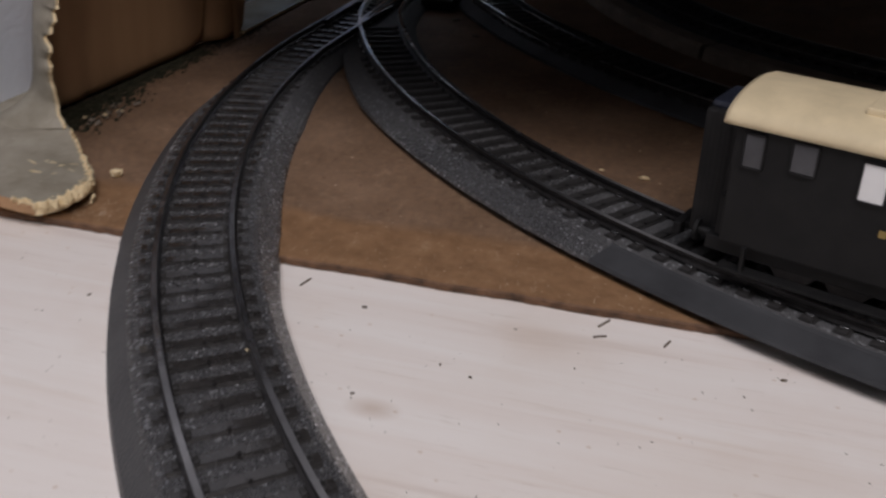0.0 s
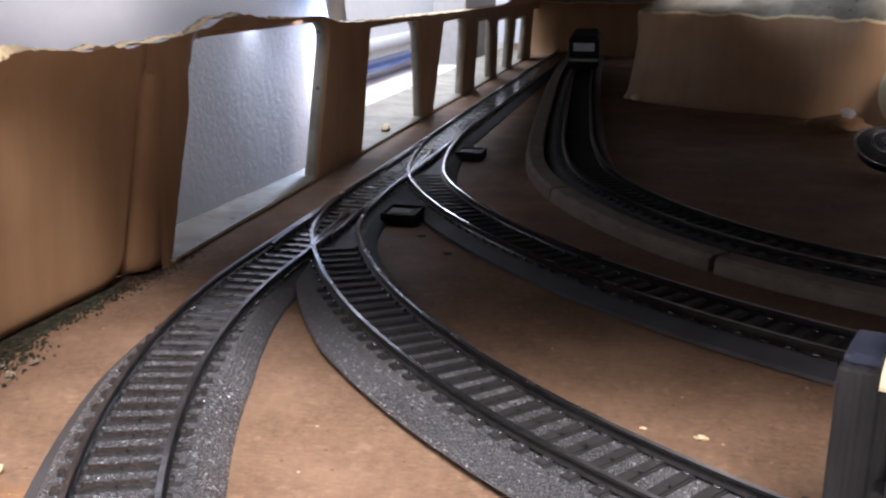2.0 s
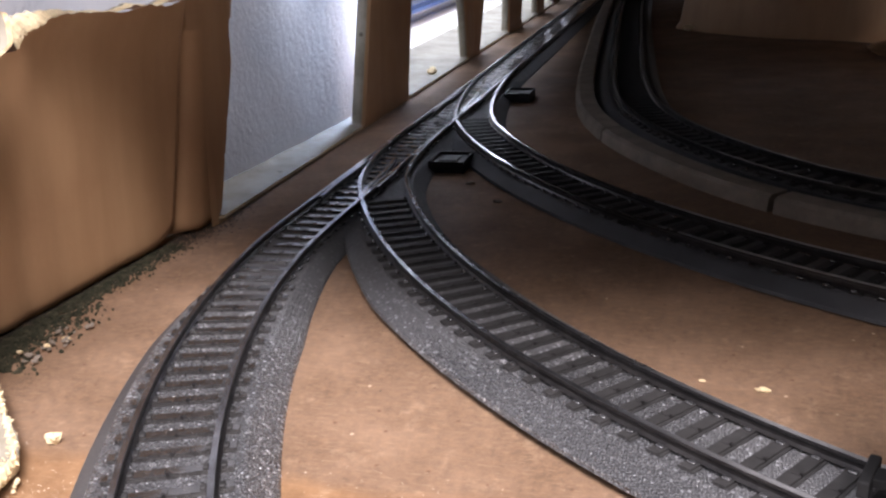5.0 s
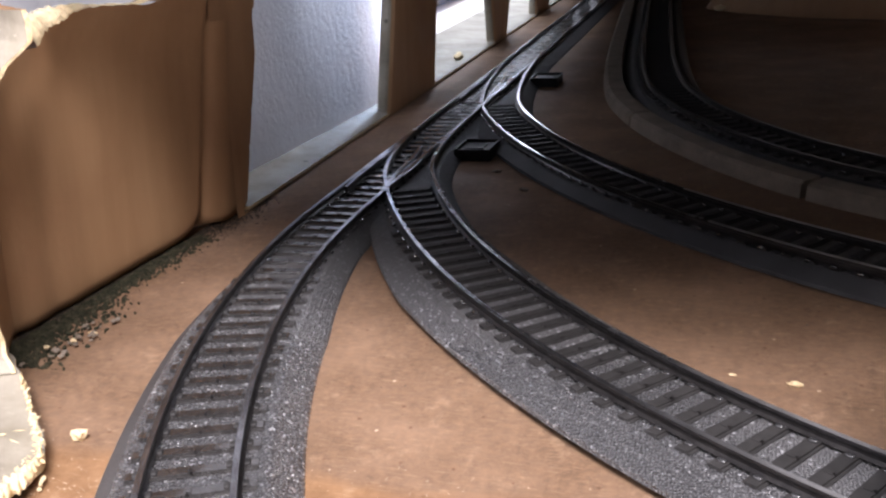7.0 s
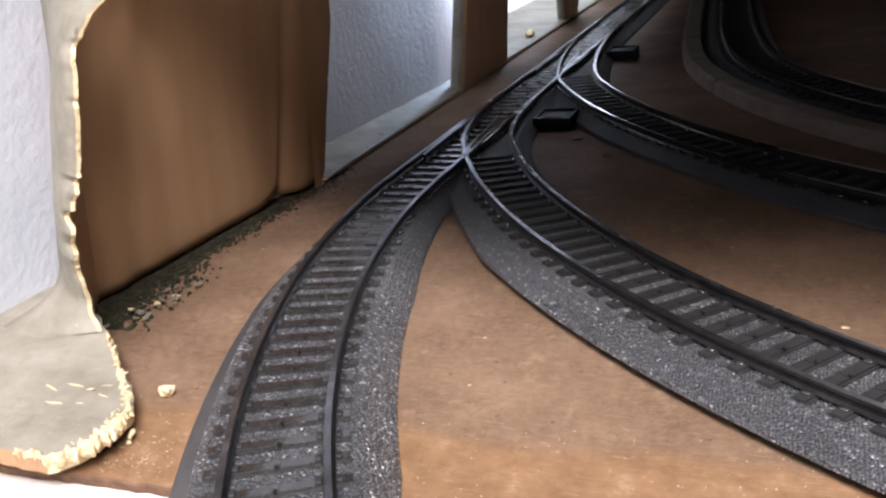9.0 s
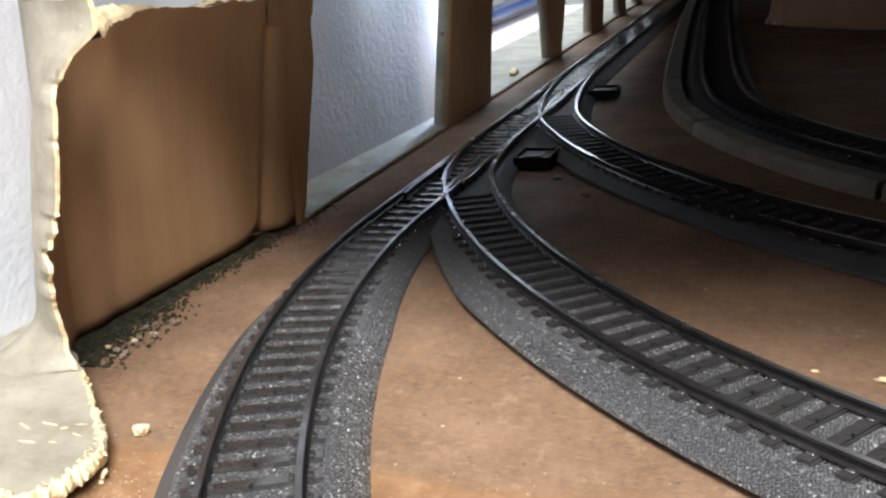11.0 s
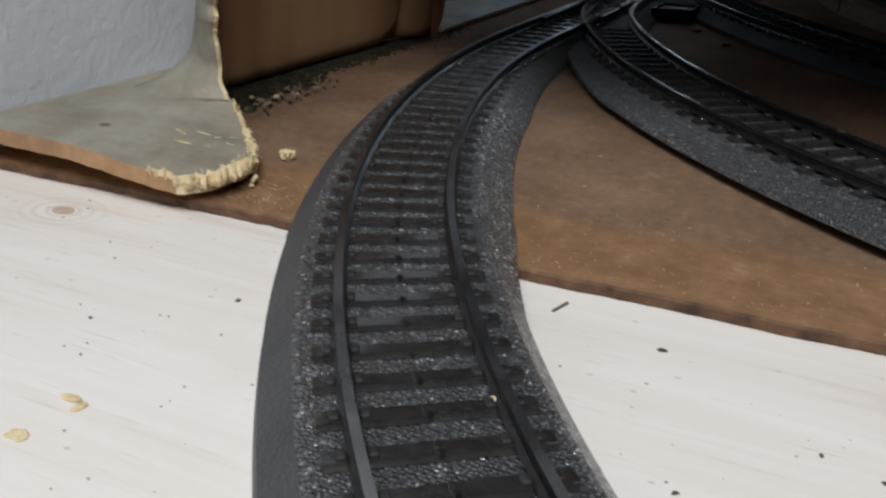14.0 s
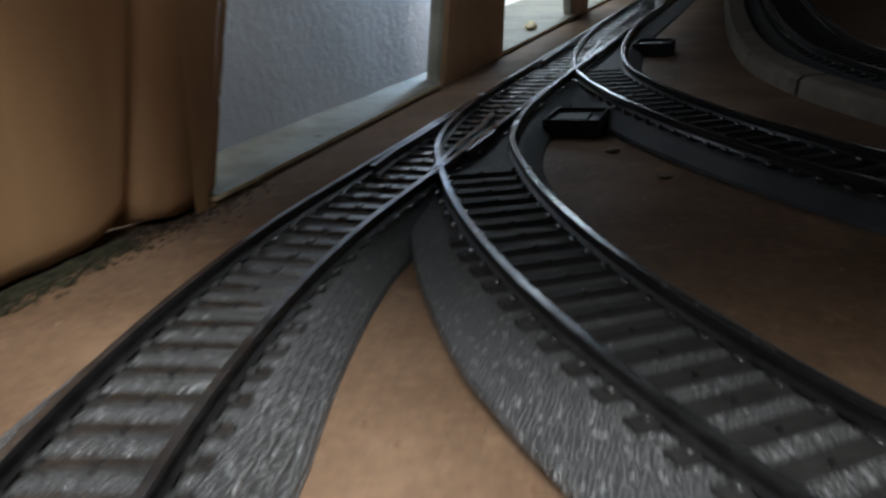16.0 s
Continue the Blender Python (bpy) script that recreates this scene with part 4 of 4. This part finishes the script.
        for xa, xb, za, zb in ((x0 - 0.0004, x0, z0, z1), (x1, x1 + 0.0004, z0, z1), (x0, x1, z1, z1 + 0.0004), (x0, x1, z0 - 0.0004, z0)):
            box(b, xa, xb, -W / 2 - 0.0006, -W / 2 + 0.0004, za, zb)
        part("window_frame", b, M_BLACK, pane)
    b = bmesh.new()
    for k in range(4):
        box(b, 0.0360 + 0.0022 * k, 0.0375 + 0.0022 * k, -W / 2 - 0.0002, -W / 2 + 0.0002, 0.0275, 0.0290)
    part("lettering", b, M_GOLD, t, "small gold marks on the body")
    b = bmesh.new()
    box(b, -0.0053, 0.0035, -0.0078, 0.0093, 0.0142, 0.0433, 0.0006)
    gang = part("gangway", b, M_BLACK, t, "black folded gangway at the coach end")
    for k in range(4):
        b = bmesh.new()
        box(b, -0.0055 + 0.0024 * k, -0.0036 + 0.0024 * k, -0.0080, 0.0095, 0.0140, 0.0435, 0.0007)
        part("bellows_fold", b, M_BLACK, gang)
    b = bmesh.new()
    box(b, -0.0052, 0.0010, -0.0060, 0.0075, 0.0430, 0.0450, 0.0008)
    box(b, -0.0060, -0.0050, -0.0065, 0.0080, 0.0390, 0.0405, 0.0004)
    part("gangway_cap", b, M_CAP, gang, "glossy bluish top of the gangway")
    b = bmesh.new()
    for x in (0.010, 0.050, 0.088):
        box(b, x, x + 0.0008, -0.0162, -0.0148, 0.0110, 0.0170)
    box(b, 0.0050, 0.1000, -0.0165, -0.0130, 0.0105, 0.0113, 0.0002)
    part("step_board", b, M_BLACK, t, "long black step board")
    for x in (0.0200, 0.0320, 0.0900, 0.1020):
        for y in (-GAUGE / 2, GAUGE / 2):
            b = bmesh.new()
            cylinder(b, 0.0052, 0.0052, 0.0022, pose(x, y, RAIL_Z + 0.0053, 90, 0, 0), 24)
            cylinder(b, 0.0059, 0.0057, 0.0005, pose(x, y * 0.86, RAIL_Z + 0.0053, 90, 0, 0), 24)
            part("wheel", b, M_RAIL, t, "dark metal wheel")
    d = Vector((0.945, -0.326, 0)).normalized()
    t.matrix_world = pose(0.0534, 0.1981, 0, 0, 0, math.degrees(math.atan2(d.y, d.x)))
    return t


wagon()


def locomotive():
    t = thing("locomotive", "dark model locomotive with a pale windscreen on the siding", "model locomotive")
    b = bmesh.new()
    box(b, -0.0155, 0.0155, 0.0, 0.150, 0.0130, 0.0400, 0.0022)
    box(b, -0.0125, 0.0125, 0.004, 0.146, 0.0400, 0.0435, 0.0015)
    part("body", b, M_BLACK, t, "dark locomotive body")
    b = bmesh.new()
    box(b, -0.0130, 0.0130, 0.004, 0.146, 0.0100, 0.0130, 0.0005)
    for x in (-0.0095, 0.0095):
        cylinder(b, 0.0028, 0.0028, 0.004, pose(x, -0.0015, 0.0150, 90, 0, 0), 16)
    part("underframe", b, M_BLACK, t, "dark underframe with buffers")
    b = bmesh.new()
    box(b, -0.0105, 0.0105, -0.0006, 0.0010, 0.0285, 0.0365, 0.0006)
    part("windscreen", b, M_SCREEN, t, "pale grey windscreen")
    b = bmesh.new()
    box(b, -0.0145, 0.0145, -0.0006, 0.0010, 0.0185, 0.0215, 0.0004)
    part("stripe", b, M_GREYPAINT, t, "grey stripe across the front")
    for y in (0.025, 0.045, 0.105, 0.125):
        for x in (-GAUGE / 2, GAUGE / 2):
            b = bmesh.new()
            cylinder(b, 0.0055, 0.0055, 0.0022, pose(x, y, RAIL_Z + 0.0056, 0, 90, 0), 20)
            part("wheel", b, M_RAIL, t, "dark metal wheel")
    t.matrix_world = pose(-0.0625, 1.03, 0, 0, 0, 3.5)


M_SCREEN = plain("pale_windscreen", (0.55, 0.58, 0.62), 0.25, var=0.08)
locomotive()

# ---- loose things on the board ----
b = bmesh.new()
cylinder(b, 0.0145, 0.0178, 0.006, pose(0, 0, 0.003), 40)
cup = part("round_lamp", b, M_BLACK)
b = bmesh.new()
cylinder(b, 0.0178, 0.0095, 0.003, pose(0, 0, 0.0075), 40)
part("reflector_rim", b, M_STEEL, cup, "dull silver sloping rim")
tagged(cup, "round glossy black lamp with chrome rings lying on the board", "lamp")
cup.matrix_world = pose(0.1360, 0.600, 0.0080, 28, 0, 14)
for r, z in ((0.0172, 0.0062), (0.0095, 0.0092), (0.0050, 0.0092)):
    b = bmesh.new()
    ring = [[b.verts.new(((r + 0.0008 * math.cos(u)) * math.cos(a), (r + 0.0008 * math.cos(u)) * math.sin(a), z + 0.0008 * math.sin(u))) for u in np.linspace(0, 2 * math.pi, 9)[:-1]] for a in np.linspace(0, 2 * math.pi, 41)[:-1]]
    for k in range(40):
        for j in range(8):
            b.faces.new((ring[k][j], ring[(k + 1) % 40][j], ring[(k + 1) % 40][(j + 1) % 8], ring[k][(j + 1) % 8]))
    part("chrome_ring", b, M_CHROME, cup, "thin chrome ring", smooth=True)

b = bmesh.new()
cylinder(b, 0.0270, 0.0270, 0.016, pose(0, 0, 0), 56)
disc = part("wooden_drum", b, M_CREAM)
tagged(disc, "pale cream wooden drum standing on its edge on the board", "wooden drum")
disc.matrix_world = pose(0.1858, 0.742, 0.0271, 90, 0, 8)
for r, z in ((0.0240, 0.0082), (0.0105, 0.0084)):
    b = bmesh.new()
    cylinder(b, r, r - 0.0010, 0.0010, pose(0, 0, z), 48)
    part("drum_face", b, M_CREAM, disc, "raised cream ring on the drum's end")


def crumb(name, label, cat, x, y, z, r, seed, mat, flat=(1, 1, 0.7), group=""):
    b = bmesh.new()
    lump(b, (0, 0, 0), r, seed, 2, flat)
    lo = min(v.co.z for v in b.verts)
    ob = part(name, b, mat)
    ob.matrix_world = pose(x, y, z - lo - 0.0001)
    return tagged(ob, label, cat, group)


crumb("foam_crumb", "pale yellow foam crumb lying on the hardboard", "crumb", -0.1150, 0.2000, 0.0, 0.0017, 1, M_FOAM, (1.1, 0.8, 0.8), "foam crumbs")
crumb("foam_crumb", "tiny pale foam crumb beside the branch track", "crumb", 0.0302, 0.2508, 0.0, 0.0012, 2, M_FOAM, (1.3, 0.7, 0.5), "foam crumbs")
crumb("foam_crumb", "tiny pale foam crumb beside the branch track", "crumb", 0.0171, 0.2535, 0.0, 0.0006, 3, M_FOAM, (1.3, 0.7, 0.5), "foam crumbs")
crumb("foam_crumb", "small pale crumb between the two branches", "crumb", -0.0585, 0.3845, 0.0, 0.0014, 4, M_EDGING, (1.3, 0.8, 0.4), "foam crumbs")
crumb("foam_crumb", "small pale crumb between the two branches", "crumb", -0.0743, 0.4075, 0.0, 0.0014, 5, M_EDGING, (1.3, 0.8, 0.4), "foam crumbs")
crumb("foam_crumb", "bright yellow crumb on the gallery window sill", "crumb", -0.1585, 0.6500, 0.0022, 0.0036, 6, M_FOAM, (0.8, 1.8, 0.6), "foam crumbs")
crumb("foam_crumb", "pale crumb at the foot of the dark tunnel wall", "crumb", -0.0050, 0.8780, 0.0, 0.0040, 7, M_FOAM, (1.2, 0.8, 0.6), "foam crumbs")
crumb("paper_scrap", "crumpled white paper scrap by the tunnel wall", "paper scrap", 0.1386, 0.7350, 0.0098, 0.0038, 8, M_WHITE, (1.3, 0.6, 1.0))
crumb("foam_block", "flat brown foam block by the tunnel wall", "foam block", 0.1330, 0.7400, 0.0, 0.0190, 9, M_TAN, (1.1, 0.6, 0.30))
crumb("paint_drop", "flat pale paint drop on the hardboard", "paint drop", -0.0585, 0.2107, -0.0002, 0.0022, 10, M_TAN, (1.0, 0.8, 0.06))
crumb("yellow_bit", "tiny yellow bit lodged beside the rail", "crumb", -0.0335, 0.1235, 0.0048, 0.0009, 11, M_FOAM, (0.8, 1.0, 0.8))
crumb("wood_shaving", "small yellow wood shaving on the pine board", "wood shaving", -0.0856, 0.1103, PINE_Z, 0.0013, 12, M_FOAM, (1.3, 0.6, 0.22))
crumb("wood_shaving", "flat yellow wood shaving on the pine board", "wood shaving", -0.0851, 0.1014, PINE_Z, 0.0014, 16, M_FOAM, (1.2, 0.8, 0.14))
crumb("wood_shaving", "small yellow wood shaving on the pine board", "wood shaving", -0.0832, 0.1093, PINE_Z, 0.0011, 13, M_FOAM, (0.6, 1.1, 0.25))
b = bmesh.new()
for k in range(7):
    s = k / 6
    lump(b, (0.0010 * math.sin(s * 2), 0.0034 * s, 0.0004 + 0.0022 * s * (1 - s) * 2), 0.0005, 30 + k, 1)
strand = part("foam_strand", b, M_FOAM)
strand.matrix_world = pose(-0.1105, 0.1815, 0.0003, 0, 0, 40)
tagged(strand, "loose torn strand of foam beside the broken corner", "foam strand", "foam crumbs")


def scatter(name, label, cat, spots, mat, lo, hi, seed, flat=0.6):
    """Many small angular crumbs as one object."""
    t = bmesh.new()
    bmesh.ops.create_icosphere(t, subdivisions=1, radius=1.0)
    ball = np.array([v.co[:] for v in t.verts])
    tri = np.array([[v.index for v in f.verts] for f in t.faces])
    t.free()
    r = np.random.default_rng(seed)
    n, m = len(spots), len(ball)
    rad = r.uniform(lo, hi, n)
    turn = r.uniform(0, 6.283, n)
    v = ball[None] * r.uniform(0.6, 1.3, (n, m, 1)) * np.stack([r.uniform(0.7, 1.6, n), r.uniform(0.6, 1.1, n), np.full(n, flat)], 1)[:, None] * rad[:, None, None]
    c, q = np.cos(turn)[:, None], np.sin(turn)[:, None]
    v = np.stack([v[..., 0] * c - v[..., 1] * q, v[..., 0] * q + v[..., 1] * c, v[..., 2] + (rad * flat * 0.6)[:, None]], 2) + np.array(spots)[:, None]
    me = bpy.data.meshes.new(name)
    me.from_pydata(v.reshape(-1, 3).tolist(), [], (tri[None] + (np.arange(n) * m)[:, None, None]).reshape(-1, 3).tolist())
    me.materials.append(mat)
    return tagged(new(name, me), label, cat, kind="stuff")


r = random.Random(3)
moss = [(-0.1632 + 0.055 * (y - 0.227) + abs(r.gauss(0, 0.0066)) * (1.0 if y < 0.27 else 0.55), y, 0.0) for y in [0.2270 + 0.0950 * r.random() ** 2.2 for k in range(3600)]]
scatter("moss", "clump of dark green moss scatter along the wall foot", "moss", moss, M_MOSS, 0.00015, 0.00065, 4, 1.0)
# Part dirt, part dark grains standing in for shade at the shell's foot.
foot_shade = [(-0.1655 + 0.060 * (y - 0.232) + abs(r.gauss(0, 0.0032 + 0.0026 * max(0.0, 1 - abs(y - 0.335) / 0.04))), y, 0.0) for y in [0.232 + 0.135 * r.random() for k in range(7000)]]
scatter("dirt", "fine dark dirt along the wall foot, thickened to imitate shade", "dirt", foot_shade, M_DIRT_SHADE, 0.00010, 0.00042, 12, 0.5)
scatter("moss_crumbs", "pale foam crumbs lying in the moss", "crumbs", [(-0.1515 + r.random() * 0.010, 0.2250 + 0.030 * r.random(), 0.0010) for k in range(26)], M_EDGING, 0.0004, 0.0011, 5)
scatter("pale_crumbs", "few bright foam crumbs in the moss", "crumbs", [(-0.1440, 0.2454, 0.001), (-0.1435, 0.2448, 0.001), (-0.1462, 0.2405, 0.001), (-0.1500, 0.2350, 0.0015)], M_FOAM, 0.0007, 0.0013, 6)
dust = [(-0.1080 + r.gauss(0, 0.006), 0.1765 + r.gauss(0, 0.006), 0.0) for k in range(170)]
scatter("foam_dust", "fine foam dust round the broken corner", "dust", [k for k in dust if k[1] > BOARD_EDGE + 0.0012 and k[0] > -0.114], M_DUST, 0.00005, 0.00018, 7)
dirt = [(r.uniform(-0.15, 0.14), BOARD_EDGE + 0.0034 + 0.03 * r.random() ** 2, 0.0) for k in range(750)]
scatter("board_dust", "pale dust specks along the hardboard edge", "dust", dirt, M_DUST, 0.00005, 0.00017, 8)
bits = [(r.uniform(-0.15, 0.14), r.uniform(0.215, 0.40), 0.0) for k in range(150)]
scatter("floor_specks", "fine dark specks on the hardboard", "dust", bits, M_SPLINTER, 0.00010, 0.00030, 9)
saw = [(r.uniform(-0.17, 0.16), 0.166 - 0.11 * r.random(), PINE_Z) for k in range(340)]
scatter("sawdust", "brown sawdust specks on the pine board", "sawdust", saw, M_SPLINTER, 0.00007, 0.00022, 10)
marks = [(0.0278, 0.1502), (0.008, 0.14), (-0.0128, 0.1271), (0.054, 0.1502), (0.062, 0.1514), (0.0697, 0.1599), (0.0009, 0.1424), (0.0126, 0.1611), (-0.0225, 0.1588), (-0.0847, 0.1432), (-0.10, 0.128), (-0.03, 0.135)]
scatter("wood_chips", "dark wood chips on the pine board", "wood chips", [(x, y, PINE_Z) for x, y in marks], M_SPLINTER, 0.0003, 0.0006, 11, 0.5)
for x, y, a, ln in ((0.0310, 0.1700, 60, 0.0042), (0.0309, 0.1642, 25, 0.0030), (0.0454, 0.1660, 70, 0.0032), (-0.0400, 0.1650, 75, 0.0040)):
    b = bmesh.new()
    box(b, -ln / 2, ln / 2, -0.0002, 0.0002, 0, 0.0003)
    ob = part("splinter", b, M_SPLINTER)
    ob.matrix_world = pose(x, y, PINE_Z, 0, 0, a)
    tagged(ob, "thin dark wood splinter on the pine board", "splinter", "splinters")

# ---- what shows through the gallery windows ----
b = bmesh.new()
cylinder(b, 0.0095, 0.0095, 0.66, pose(-0.262, 0.935, 0.0310, 90, 0, 0), 28)
tagged(part("pipe", b, M_GREYPAINT, smooth=True), "grey painted pipe running along the window reveal", "pipe")
b = bmesh.new()
box(b, -0.276, -0.262, 0.61, 1.18, 0.0085, 0.0125, 0.0006)
tagged(part("blue_strip", b, M_BLUE), "blue plastic strip below the pipe", "strip")
b = bmesh.new()
box(b, -0.255, -0.215, 1.19, 1.40, PINE_Z, 0.110, 0.002)
tagged(part("grey_box", b, M_GREYPAINT), "plain grey box standing outside the gallery", "box")
b = bmesh.new()
box(b, -0.250, -0.235, 1.44, 1.50, PINE_Z, 0.035, 0.002)
tagged(part("dark_block", b, M_BLACK), "small dark block outside the gallery", "block")
